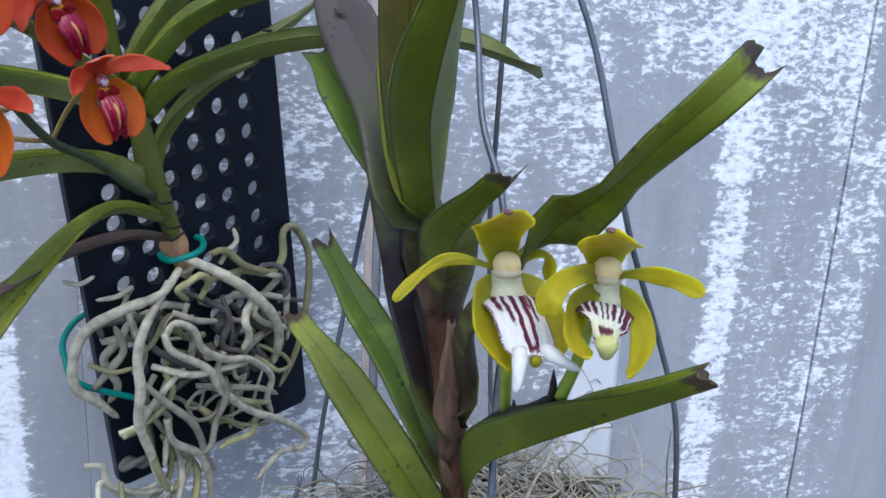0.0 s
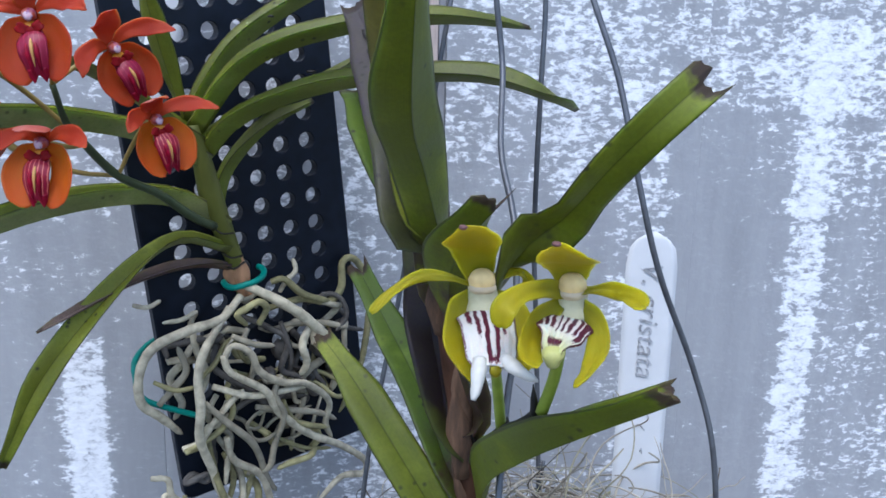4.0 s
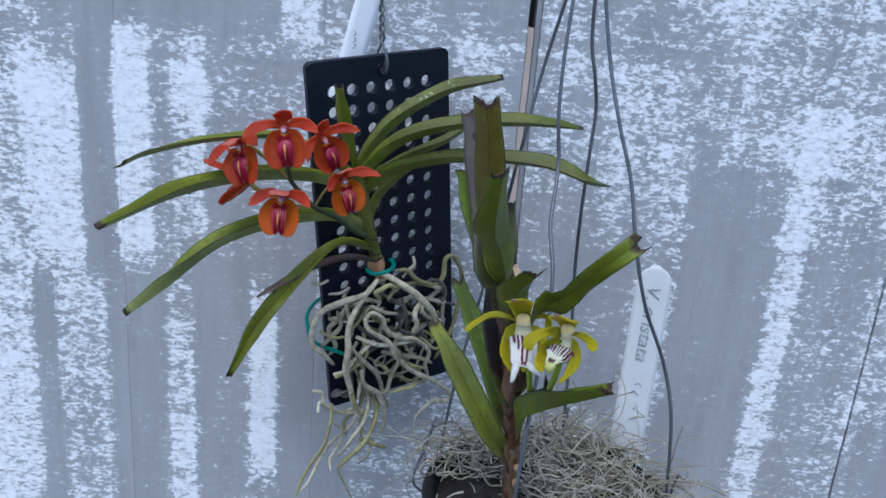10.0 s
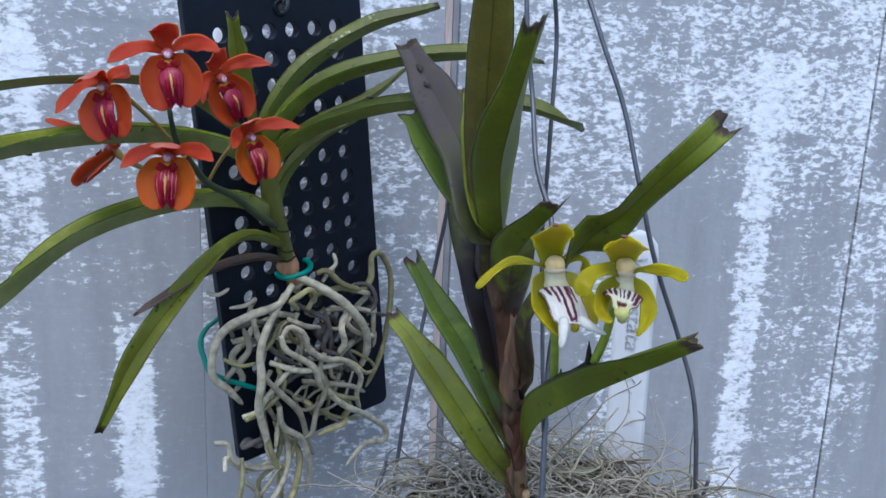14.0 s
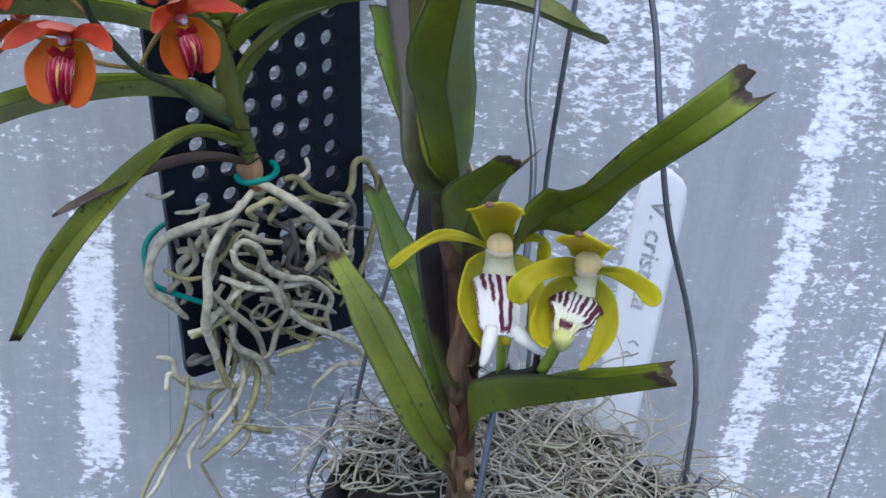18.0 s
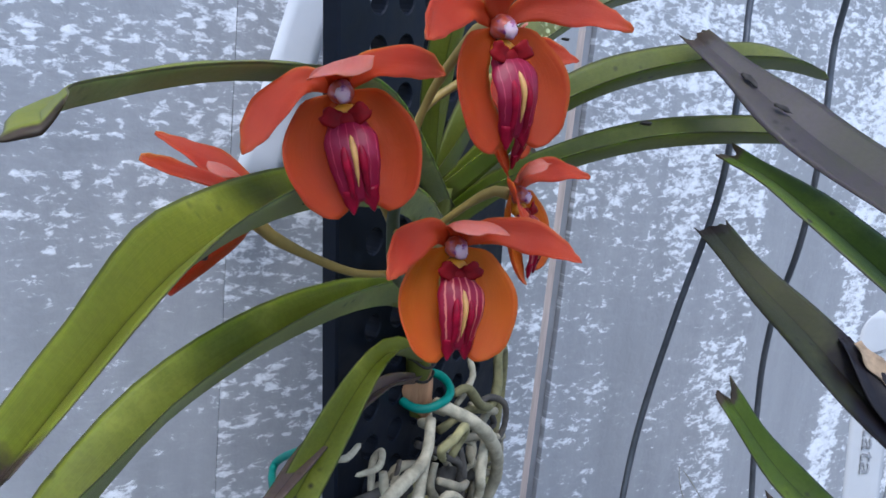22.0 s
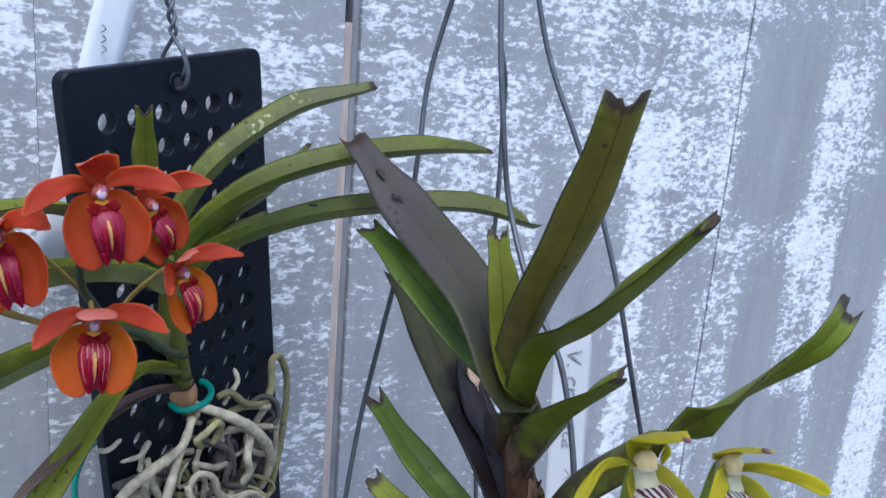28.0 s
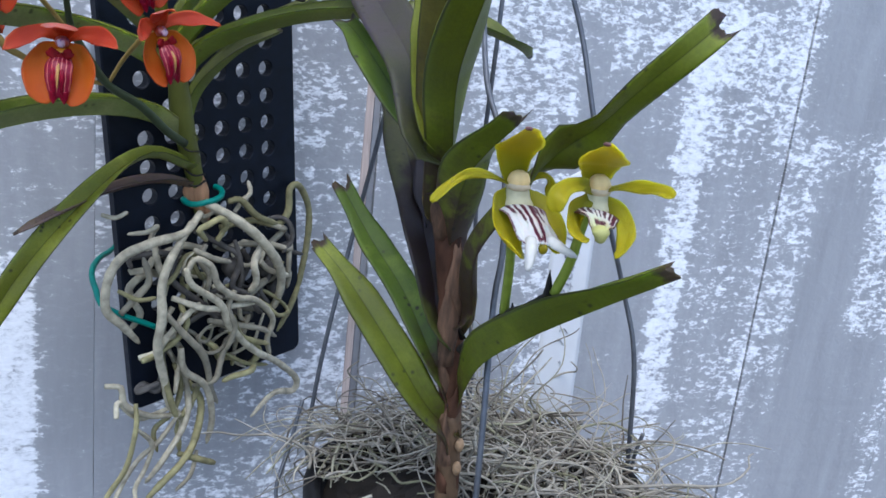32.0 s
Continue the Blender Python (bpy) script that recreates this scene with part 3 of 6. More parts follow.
def blade(pts, widths, up=(0, 0, 1), fold=0.0, cup=0.0, thick=0.0014, n=22, across=8, jag=0.0, ripple=0.0, seed=0, offset=(0, 0, 0), clasp=0.0, two_faced=False):
    """A solid strap, leaf or petal along a curve: half widths along it, a V fold, a cup, a ragged end."""
    rng = random.Random(seed)
    line = spline(pts, n)
    fr = frames(line, up)
    bm = bmesh.new()
    uvl = bm.loops.layers.uv.new("uv")
    ph = rng.uniform(0, 6)
    teeth = [rng.uniform(-1, 1) * jag for _ in range(across + 1)]
    grid = ([], [])
    for i, (c, (t, b, nn)) in enumerate(zip(line, fr)):
        s = i / n
        w = profile(widths, s)
        rows = ([], [])
        for j in range(across + 1):
            x = 2 * j / across - 1
            th = math.atan(fold) + clasp * (1 - s) ** 3
            o = c + b * (w * x * math.cos(th) / math.cos(math.atan(fold))) + nn * (w * (math.sin(th) / math.cos(math.atan(fold)) * abs(x) + cup * x * x)) - Vector(offset)
            o += nn * (ripple * math.sin(9 * s + ph + 1.5 * x) * abs(x))
            if i == n:
                o += t * (0.35 * teeth[j] + jag * (0.7 * abs(x) + 0.5 * math.sin(4 * x + ph)))
            th = thick * (1 - 0.85 * x ** 4) * (1 - 0.6 * s ** 6)
            rows[0].append(bm.verts.new(o + nn * th * 0.5))
            rows[1].append(bm.verts.new(o - nn * th * 0.5))
        grid[0].append(rows[0])
        grid[1].append(rows[1])

    def face(vs, uvs, slot=0):
        f = bm.faces.new(vs)
        f.smooth = True
        f.material_index = slot
        for lp, q in zip(f.loops, uvs):
            lp[uvl].uv = q
    for i in range(n):
        for j in range(across):
            q = [(j / across, i / n), ((j + 1) / across, i / n), ((j + 1) / across, (i + 1) / n), (j / across, (i + 1) / n)]
            a = grid[0]
            face((a[i][j], a[i][j + 1], a[i + 1][j + 1], a[i + 1][j]), q)
            a = grid[1]
            face((a[i + 1][j], a[i + 1][j + 1], a[i][j + 1], a[i][j]), [q[3], q[2], q[1], q[0]], 1 if two_faced else 0)
        for j, e in ((0, 0.0), (across, 1.0)):
            a, b_ = grid
            q = [(e, i / n), (e, (i + 1) / n), (e, (i + 1) / n), (e, i / n)]
            face((a[i][j], a[i + 1][j], b_[i + 1][j], b_[i][j]), q)
    for i in (0, n):
        for j in range(across):
            q = [(j / across, i / n), ((j + 1) / across, i / n), ((j + 1) / across, i / n), (j / across, i / n)]
            face((grid[0][i][j], grid[0][i][j + 1], grid[1][i][j + 1], grid[1][i][j]), q)
    if fold:
        mid = across // 2
        for g in grid:
            for i in range(n // 8, n):
                bm.edges.get((g[i][mid], g[i + 1][mid])).smooth = False
    bmesh.ops.recalc_face_normals(bm, faces=bm.faces)
    return bm


def tube_data(pts, radius, n=16, sides=8, taper=1.0, lump=0.0, seed=0, smooth=True):
    """Vertices and faces of a round tube along a curve. radius: one, or a table along it."""
    rng = random.Random(seed)
    line = spline(pts, n) if smooth else [Vector(p) for p in pts]
    n = len(line) - 1
    up = (0.31, 0.2, 0.93)
    verts, faces_ = [], []
    nn = None
    for i, c in enumerate(line):
        t = (line[min(i + 1, n)] - line[max(i - 1, 0)]).normalized()
        nn = (nn if nn else Vector(up)) - t * (nn if nn else Vector(up)).dot(t)
        nn.normalize()
        b = t.cross(nn)
        s = i / n
        r = profile(radius, s) if isinstance(radius, list) else radius * (1 - (1 - taper) * s)
        r *= 1 + lump * rng.uniform(-1, 1)
        for k in range(sides):
            a = 2 * math.pi * k / sides
            verts.append(c + nn * (r * math.cos(a)) + b * (r * math.sin(a)))
    for i in range(n):
        for k in range(sides):
            k2 = (k + 1) % sides
            faces_.append((i * sides + k, i * sides + k2, (i + 1) * sides + k2, (i + 1) * sides + k))
    faces_.append(tuple(range(sides - 1, -1, -1)))
    faces_.append(tuple(range(n * sides, (n + 1) * sides)))
    return verts, faces_


def mesh_from(name, verts, faces_, mat, shade=True):
    me = bpy.data.meshes.new(name)
    me.from_pydata([tuple(v) for v in verts], [], faces_)
    if shade:
        me.polygons.foreach_set("use_smooth", [True] * len(me.polygons))
    me.materials.append(mat)
    me.update()
    return me


def merged(items):
    verts, faces_ = [], []
    for v, f in items:
        k = len(verts)
        verts.extend(v)
        faces_.extend(tuple(i + k for i in q) for q in f)
    return verts, faces_


def thing(name, place, label, category, group="", kind=""):
    ob = new(name)
    ob.location = place
    ob.empty_display_size = 0.02
    return tagged(ob, label, category, group, kind)


def hang(name, me, parent, label="", at=(0, 0, 0)):
    ob = new(name, me)
    ob.parent = parent
    ob.location = at
    return tagged(ob, label) if label else ob


def part(name, bm, mat, parent, label="", at=(0, 0, 0), under=None):
    """Links a bmesh as one mesh under a thing or a part; under: the stuff of its lower face."""
    me = bpy.data.meshes.new(name)
    bm.to_mesh(me)
    bm.free()
    me.materials.append(mat)
    if under:
        me.materials.append(under)
    return hang(name, me, parent, label, at)


def tube_part(name, pts, radius, mat, parent, base=(0, 0, 0), label="", **kw):
    v, f = tube_data([Vector(p) - Vector(base) for p in pts], radius, **kw)
    return hang(name, mesh_from(name, v, f, mat), parent, label)


def box_bm(x0, x1, y0, y1, z0, z1, bev=0.0):
    bm = bmesh.new()
    bmesh.ops.create_cube(bm, size=1, matrix=Matrix.Translation(((x0 + x1) / 2, (y0 + y1) / 2, (z0 + z1) / 2)) @ Matrix.Diagonal((x1 - x0, y1 - y0, z1 - z0, 1)))
    if bev:
        bmesh.ops.bevel(bm, geom=bm.edges[:], offset=bev, segments=2, affect="EDGES", profile=0.6)
    return bm


def ball_bm(radii, place=(0, 0, 0), seg=14, lumps=0.0, seed=0):
    bm = bmesh.new()
    bmesh.ops.create_uvsphere(bm, u_segments=seg, v_segments=max(6, seg // 2 + 2), radius=1)
    rng = random.Random(seed)
    for v in bm.verts:
        k = 1 + lumps * rng.uniform(-1, 1)
        v.co = Vector((v.co.x * radii[0] * k, v.co.y * radii[1] * k, v.co.z * radii[2] * k)) + Vector(place)
    for f in bm.faces:
        f.smooth = True
    return bm


# ---- the wall and the ground ----
WALL_Y, PITCH, BOARD0 = 0.432, 0.1483, -0.0610
ground = new("ground", mesh_from("ground", [(-60, -60, 0), (60, -60, 0), (60, 60, 0), (-60, 60, 0)], [(0, 1, 2, 3)], GROUND, False))
tagged(ground, "plain dark grey paving below the plants", "ground", kind="structure")
me = bpy.data.meshes.new("wall_north")
bm = box_bm(-2.1, 2.6, WALL_Y + 0.019, WALL_Y + 0.07, 0.0, 2.3)
bm.to_mesh(me)
bm.free()
me.materials.append(BACKING)
wall = new("wall_north", me)
tagged(wall, "grey board wall with white paint dry-brushed over it", "wall", kind="structure")
rng = random.Random(4)
for k in range(-13, 17):
    x0 = BOARD0 + k * PITCH
    g0 = {1: 0.0048, 3: 0.0009, -2: 0.004}.get(k, 0.00007)
    g1 = {1: 0.0048, 3: 0.0009, -2: 0.004}.get(k + 1, 0.00007)
    dy = rng.uniform(-0.0004, 0.0004)
    part("board", box_bm(x0 + g0, x0 + PITCH - g1, WALL_Y + dy, WALL_Y + 0.0185, 0.02, 2.28, 0.0003), WALL, wall)
part("lath", box_bm(BOARD0 + PITCH - 0.0046, BOARD0 + PITCH + 0.0002, WALL_Y + 0.0012, WALL_Y + 0.0185, 0.02, 1.558, 0.0006), LATH, wall, "bare pinkish lath in the gap")
part("lath", box_bm(BOARD0 + PITCH + 0.0006, BOARD0 + PITCH + 0.0046, WALL_Y + 0.0025, WALL_Y + 0.0185, 0.02, 2.28, 0.0006), plain_mat("grey_lath_paint", (0.24, 0.24, 0.25), 0.7, scale=80), wall)
part("lath", box_bm(BOARD0 - 2 * PITCH - 0.0036, BOARD0 - 2 * PITCH + 0.0036, WALL_Y + 0.004, WALL_Y + 0.0185, 0.02, 2.28, 0.0006), plain_mat("brown_grey_lath", (0.16, 0.15, 0.145), 0.7, scale=80), wall)

# ---- the rail that both plants hang from ----
RAIL_Y, RAIL_Z = 0.352, 1.79
rail = thing("hanging_rail", (0.05, WALL_Y, RAIL_Z), "thin galvanised steel rail bracketed to the board wall", "rail")
base = rail.location
tube_part("bar", [(-0.45, RAIL_Y, RAIL_Z), (0.55, RAIL_Y, RAIL_Z)], 0.005, STEEL, rail, base, n=4, sides=14)
for x in (-0.4, 0.5):
    tube_part("bracket", [(x, WALL_Y - 0.001, RAIL_Z - 0.06), (x, WALL_Y - 0.006, RAIL_Z - 0.02), (x, WALL_Y - 0.02, RAIL_Z - 0.006), (x, RAIL_Y, RAIL_Z - 0.006), (x, RAIL_Y - 0.012, RAIL_Z + 0.002)], 0.003, STEEL, rail, base, n=20, sides=8)

# ---- perforated mounting panel ----
PC = Vector((-0.0067, 0.3812, 1.4140))
PX = Vector((0.0890, 0.0507, 0.0113)).normalized()
PD = Vector((0.0213, 0.0130, -0.2480))
PD = (PD - PX * PD.dot(PX)).normalized()
PN = PX.cross(PD).normalized()          # away from the wall side is -PN or PN
if PN.y > 0:
    PN = -PN
PW, PH, PT, PITCHH, HR = 0.1030, 0.2494, 0.0058, 0.01356, 0.0039
COLS, ROWS_H = 6, 14


def on_panel(u, v, out=0.0):
    """The place u metres from the panel's edge, v down from its top, out metres in front of it."""
    return PC + PX * (u - PW / 2) + PD * (v - PH / 2) + PN * (out + 0.0021)


panel = thing("mounting_panel", PC, "black perforated plastic mounting panel hanging by a twisted wire", "plant mount")


def panel_mesh():
    verts, faces_ = [], []
    m = 16
    ux0, vy0 = (PW - COLS * PITCHH) / 2, 0.0137
    for side in (0, 1):
        z = PN * (0.0021 - PT * side)

        def put(u, v, sunk=0.0):
            verts.append(PX * (u - PW / 2) + PD * (v - PH / 2) + z + PN * (sunk if side else -sunk))
            return len(verts) - 1
        rings = []
        for r in range(ROWS_H):
            for c in range(COLS):
                cu, cv = ux0 + (c + 0.5) * PITCHH, vy0 + (r + 0.5) * PITCHH
                sq, lp, ci = [], [], []
                for k in range(m):
                    a = 2 * math.pi * k / m
                    ca, sa = math.cos(a), math.sin(a)
                    q = PITCHH / 2 / max(abs(ca), abs(sa))
                    sq.append(put(cu + ca * q, cv + sa * q))
                    lp.append(put(cu + ca * (HR + 0.0004), cv + sa * (HR + 0.0004)))
                    ci.append(put(cu + ca * HR, cv + sa * HR, 0.0004))
                rings.append(ci)
                for p, q in ((sq, lp), (lp, ci)):
                    for k in range(m):
                        k2 = (k + 1) % m
                        faces_.append((p[k], p[k2], q[k2], q[k]) if side else (p[k2], p[k], q[k], q[k2]))
        u0, u1, v0, v1 = ux0, ux0 + COLS * PITCHH, vy0, vy0 + ROWS_H * PITCHH
        hx, hy, cr = PW / 2, PH / 2, 0.0048
        path = []
        for sx, sy, a0 in ((1, 1, 0), (-1, 1, 90), (-1, -1, 180), (1, -1, 270)):
            for k in range(9):
                a = radians(a0 + k * 11.25)
                path.append((sx * (hx - cr), sy * (hy - cr), math.cos(a), math.sin(a)))
        inner, lip_, outer = [], [], []
        for cx, cy, ca, sa in path:
            inner.append(put(max(u0, min(u1, cx + hx + ca * cr)), max(v0, min(v1, cy + hy + sa * cr))))
            lip_.append(put(cx + hx + ca * (cr - 0.0007), cy + hy + sa * (cr - 0.0007)))
            outer.append(put(cx + hx + ca * cr, cy + hy + sa * cr, 0.0007))
        for p, q in ((outer, lip_), (lip_, inner)):
            for k in range(len(path)):
                k2 = (k + 1) % len(path)
                faces_.append((p[k], p[k2], q[k2], q[k]) if side else (p[k2], p[k], q[k], q[k2]))
        per = []
        per.append((rings, outer))
        if side == 0:
            front = per[0]
        else:
            back = per[0]
    for a, b in zip(front[0] + [front[1]], back[0] + [back[1]]):
        k = len(a)
        for i in range(k):
            j = (i + 1) % k
            faces_.append((a[i], a[j], b[j], b[i]))
    return verts, faces_


pv, pf = panel_mesh()
slab = hang("panel", mesh_from("panel", pv, pf, PLASTIC, False), panel)
bmx = bmesh.new()
bmx.from_mesh(slab.data)
bmesh.ops.remove_doubles(bmx, verts=bmx.verts, dist=0.00002)
bmesh.ops.recalc_face_normals(bmx, faces=bmx.faces)
bmx.to_mesh(slab.data)
bmx.free()
hole = on_panel(0.0525, 0.0095)
eyelet = [hole + PN * 0.0002 + (PX * math.cos(a) + PD * math.sin(a)) * 0.0036 for a in [k * math.pi / 10 for k in range(21)]]
tube_part("eyelet", eyelet, 0.0008, PLASTIC, panel, PC, "moulded rim of the hanging hole", n=40, sides=7)
# flattened dark ball paints the shade of an open hole; nothing is cut
part("hole_shade_ball", ball_bm((0.0024, 0.0009, 0.0024), hole - PC, 12), BACKING, panel)
top_w = Vector((-0.0185, 0.3780, 1.5700))
tw_end = Vector((-0.019, RAIL_Y - 0.001, RAIL_Z + 0.007))
for s in (0, 1):
    pts = [hole + PN * (0.003 if s else -0.006) + Vector((0, 0, 0.002)), hole + PN * (0.005 if s else -0.008) + Vector((0, 0, 0.009))]
    n = 46
    for k in range(n + 1):
        f = k / n
        c = (hole + Vector((-0.001, 0.001, 0.020))).lerp(top_w, min(1, f * 3)) if f < 1 / 3 else top_w.lerp(tw_end, (f - 1 / 3) * 1.5)
        a = 34 * f + math.pi * s
        pts.append(c + Vector((math.cos(a), math.sin(a), 0)) * 0.0013)
    tube_part("hanger_wire", pts, 0.00085, WIRE, panel, PC, n=150, sides=6)
tube_part("hanger_wire", [hole - PN * 0.006, hole + PN * 0.002 + Vector((0.0006, 0, -0.0022)), hole + PN * 0.005 + Vector((0.001, 0, 0.004)), hole + PN * 0.003 + Vector((0, 0, 0.014))], 0.001, WIRE, panel, PC, n=16, sides=7)

# ---- white label behind the panel ----
lab2 = thing("plant_label", on_panel(0.024, 0.02, -0.012), "white plastic plant label with faint scribble tucked behind the panel", "plant label", "plant labels")
l0, l1 = Vector((-0.0600, 0.4145, 1.4450)), Vector((-0.0215, 0.4060, 1.6000))
# whiter than the pot's label, offsetting in colour the shade of the panel
part("tag", blade([l0, l0.lerp(l1, 0.5), l1], [(0, 0.0085), (1, 0.0088)], up=(0.25, -1, 0.1), thick=0.0008, n=8, across=4, offset=lab2.location), plain_mat("whitened_label_plastic", (0.84, 0.84, 0.84), 0.45, vary=0.05, scale=80, rel=0.05), lab2)
for k in range(3):
    c = Vector((-0.0376, 0.4080, 1.5370 + k * 0.0042))
    tube_part("scribble", [c + Vector((-0.0008, -0.0013, 0)), c + Vector((0.0012, -0.0013, 0.0014)), c + Vector((-0.0002, -0.0013, 0.0032))], 0.0003, INK, lab2, lab2.location, n=8, sides=5)


# ---- orange orchid on the panel ----
def strap(pts, half, mat, parent, base, seed, fold=0.78, up=(-0.1, -0.5, 1), tip=0.42, root=0.75, jag=0.0007, thick=0.0016, cup=0.0, label="", n=24, under=None):
    w = [(0, half * root), (0.18, half * (root * 0.65 + 0.35)), (0.42, half), (0.7, half * 0.95), (0.92, half * max(tip, 0.55)), (1.0, half * tip)]
    bm = blade(pts, w, up, fold, cup, thick, n, 10, jag, 0.0004, seed, base, 0.85, bool(under))
    return part("leaf", bm, mat, parent, label, under=under)


OB = Vector((-0.0105, 0.3735, 1.3900))
orange = thing("orange_orchid", OB, "orange and magenta flowering orchid with strap leaves tied to the panel", "orchid")
stem_o = [(-0.0100, 0.3750, 1.3830), (-0.0113, 0.3745, 1.3930), (-0.0165, 0.3670, 1.4140), (-0.0205, 0.3600, 1.4310), (-0.0235, 0.3515, 1.4530), (-0.0255, 0.3470, 1.4650)]
tube_part("stem", stem_o, [(0, 0.0030), (0.2, 0.0042), (0.6, 0.0052), (1, 0.0030)], STEMO, orange, OB, n=20, sides=12)
for k, (p, q, r) in enumerate([((-0.0085, 0.3720, 1.3830), (-0.0120, 0.3690, 1.4050), 0.0046), ((-0.0125, 0.3720, 1.3860), (-0.0145, 0.3700, 1.4020), 0.0048), ((-0.0070, 0.3740, 1.3790), (-0.0095, 0.3715, 1.3930), 0.0040)]):
    bm = blade([p, Vector(p).lerp(Vector(q), 0.5) + Vector((0, -0.001, 0)), q], [(0, r * 0.5), (0.5, r), (1, r * 0.4)], (0.2, -1, 0), 0, -0.5, 0.0006, 8, 6, 0.0015, 0.0003, k, OB)
    part("sheath", bm, SHEATH, orange, "dry papery brown sheath")
for c, d, r in (((-0.0140, 0.3706, 1.4040), (0.25, 0, 1), 0.0054), ((-0.0172, 0.3660, 1.4165), (0.45, 0, 1), 0.0056), ((-0.0128, 0.3720, 1.3985), (-0.2, 0, 1), 0.0050)):
    ax = Vector(d).normalized()
    e1 = ax.cross(Vector((0, 1, 0))).normalized()
    e2 = ax.cross(e1)
    rim = [Vector(c) + (e1 * math.cos(a) + e2 * math.sin(a)) * r + ax * 0.0007 * math.sin(3 * a) for a in [radians(20 + 16 * k) for k in range(10)]]
    rim = rim if rim[5].y < c[1] else [Vector(c) * 2 - p for p in rim]
    tube_part("leaf_joint", rim, 0.00045, DARKSPOT, orange, OB, "dark torn edge of an old leaf base", n=20, sides=6, lump=0.2)
HO = 0.0054
# arching leaves to the flower side
strap([(-0.0235, 0.3502, 1.4566), (-0.0635, 0.3183, 1.4883), (-0.1011, 0.2881, 1.4928), (-0.1318, 0.2619, 1.4884), (-0.1379, 0.2332, 1.4876)], HO * 1.18, LEAF_O, orange, OB, 1, fold=0.35, up=[(-0.1, -0.5, 1), (-0.45, 0.15, 0.75)], tip=0.6, under=LEAF_OU)
strap([(-0.0220, 0.3519, 1.4461), (-0.0464, 0.3297, 1.4613), (-0.0814, 0.3014, 1.4680), (-0.1153, 0.2628, 1.4668), (-0.1436, 0.2154, 1.4591)], HO * 1.12, LEAF_O, orange, OB, 2, fold=1.1, up=[(-0.4, -0.6, 0.8), (0.13, 0.11, 0.98)], under=LEAF_OU)
strap([(-0.0176, 0.3629, 1.4164), (-0.0369, 0.3487, 1.4311), (-0.0694, 0.3304, 1.4320), (-0.1059, 0.3127, 1.4210), (-0.1360, 0.2995, 1.3967), (-0.1646, 0.3067, 1.3714)], HO * 1.25, LEAF_O, orange, OB, 3, fold=1.1, up=[(-0.1, -0.5, 1), (0.25, 0.43, 0.87)], under=LEAF_OU)
strap([(-0.0151, 0.3658, 1.4059), (-0.0367, 0.3532, 1.4126), (-0.0619, 0.3371, 1.3926), (-0.0869, 0.3231, 1.3618), (-0.1043, 0.3194, 1.3272)], HO * 1.10, LEAF_O, orange, OB, 4, fold=0.5, up=[(-0.4, -0.6, 0.8), (0.72, -0.26, 0.64)], under=LEAF_OU)
strap([(-0.0125, 0.3710, 1.3965), (-0.0312, 0.3598, 1.4005), (-0.0542, 0.3452, 1.3965), (-0.0850, 0.3219, 1.3842)], 0.0036, LEAF_DEAD, orange, OB, 5, fold=0.6, tip=0.1, label="withered purple-brown leaf")
# upright young leaf and the leaves of the other side
strap([(-0.0285, 0.3470, 1.4660), (-0.0347, 0.3370, 1.4954), (-0.0383, 0.3238, 1.5218)], 0.0048, LEAF_O, orange, OB, 6, up=(0.1, 1, 0.2), tip=0.6, fold=0.4, jag=0.0020)
strap([(-0.0245, 0.3484, 1.4642), (-0.0059, 0.3519, 1.4945), (0.0265, 0.3558, 1.5180), (0.0618, 0.3494, 1.5311)], HO * 1.40, LEAF_OS, orange, OB, 7, up=[(-0.5, -0.25, 1), (0, -0.3, 1)], label="green leaf with pale scarring", under=LEAF_OD)
strap([(-0.0229, 0.3480, 1.4602), (0.0010, 0.3317, 1.4888), (0.0364, 0.3270, 1.5025), (0.0763, 0.3253, 1.5077), (0.1128, 0.3337, 1.5063)], HO * 1.34, LEAF_OF, orange, OB, 8, up=[(-0.4, -0.35, 1), (0, -0.3, 1)], tip=0.15, under=LEAF_OD)
strap([(-0.0209, 0.3538, 1.4486), (-0.0032, 0.3406, 1.4670), (0.0345, 0.3276, 1.4813), (0.0857, 0.3117, 1.4860), (0.1142, 0.3045, 1.4795), (0.1307, 0.3226, 1.4738)], HO * 1.26, LEAF_OF, orange, OB, 9, up=[(-0.3, -0.35, 1), (0, -0.3, 1)], tip=0.2, under=LEAF_OD)
strap([(-0.0215, 0.3550, 1.4570), (0.0036, 0.3689, 1.4705), (0.0327, 0.3857, 1.4830), (0.0547, 0.4021, 1.4995)], HO * 0.9, LEAF_OF, orange, OB, 10, up=[(-0.3, -0.2, 1), (-0.3, 0, 1)], under=LEAF_OD)
strap([(-0.0175, 0.3640, 1.4240), (-0.0120, 0.3654, 1.4430), (0.0046, 0.3690, 1.4620), (0.0240, 0.3720, 1.4730)], 0.0052, LEAF_OF, orange, OB, 11, up=[(-1, -0.4, 0.6), (-0.4, -0.4, 1)], fold=0.8, under=LEAF_OD)
# small healed wounds on the leaves
for p, r in (((0.0242, 0.3225, 1.4880), 0.0013), ((0.0080, 0.3428, 1.5090), 0.0009), ((-0.0880, 0.2930, 1.4700), 0.0008), ((-0.1130, 0.2680, 1.4660), 0.0009)):
    part("leaf_scar", ball_bm((r * 1.6, r, r * 0.5), Vector(p) - OB, 10, 0.2, 7), DARKSPOT, orange, "small dark healed wound")
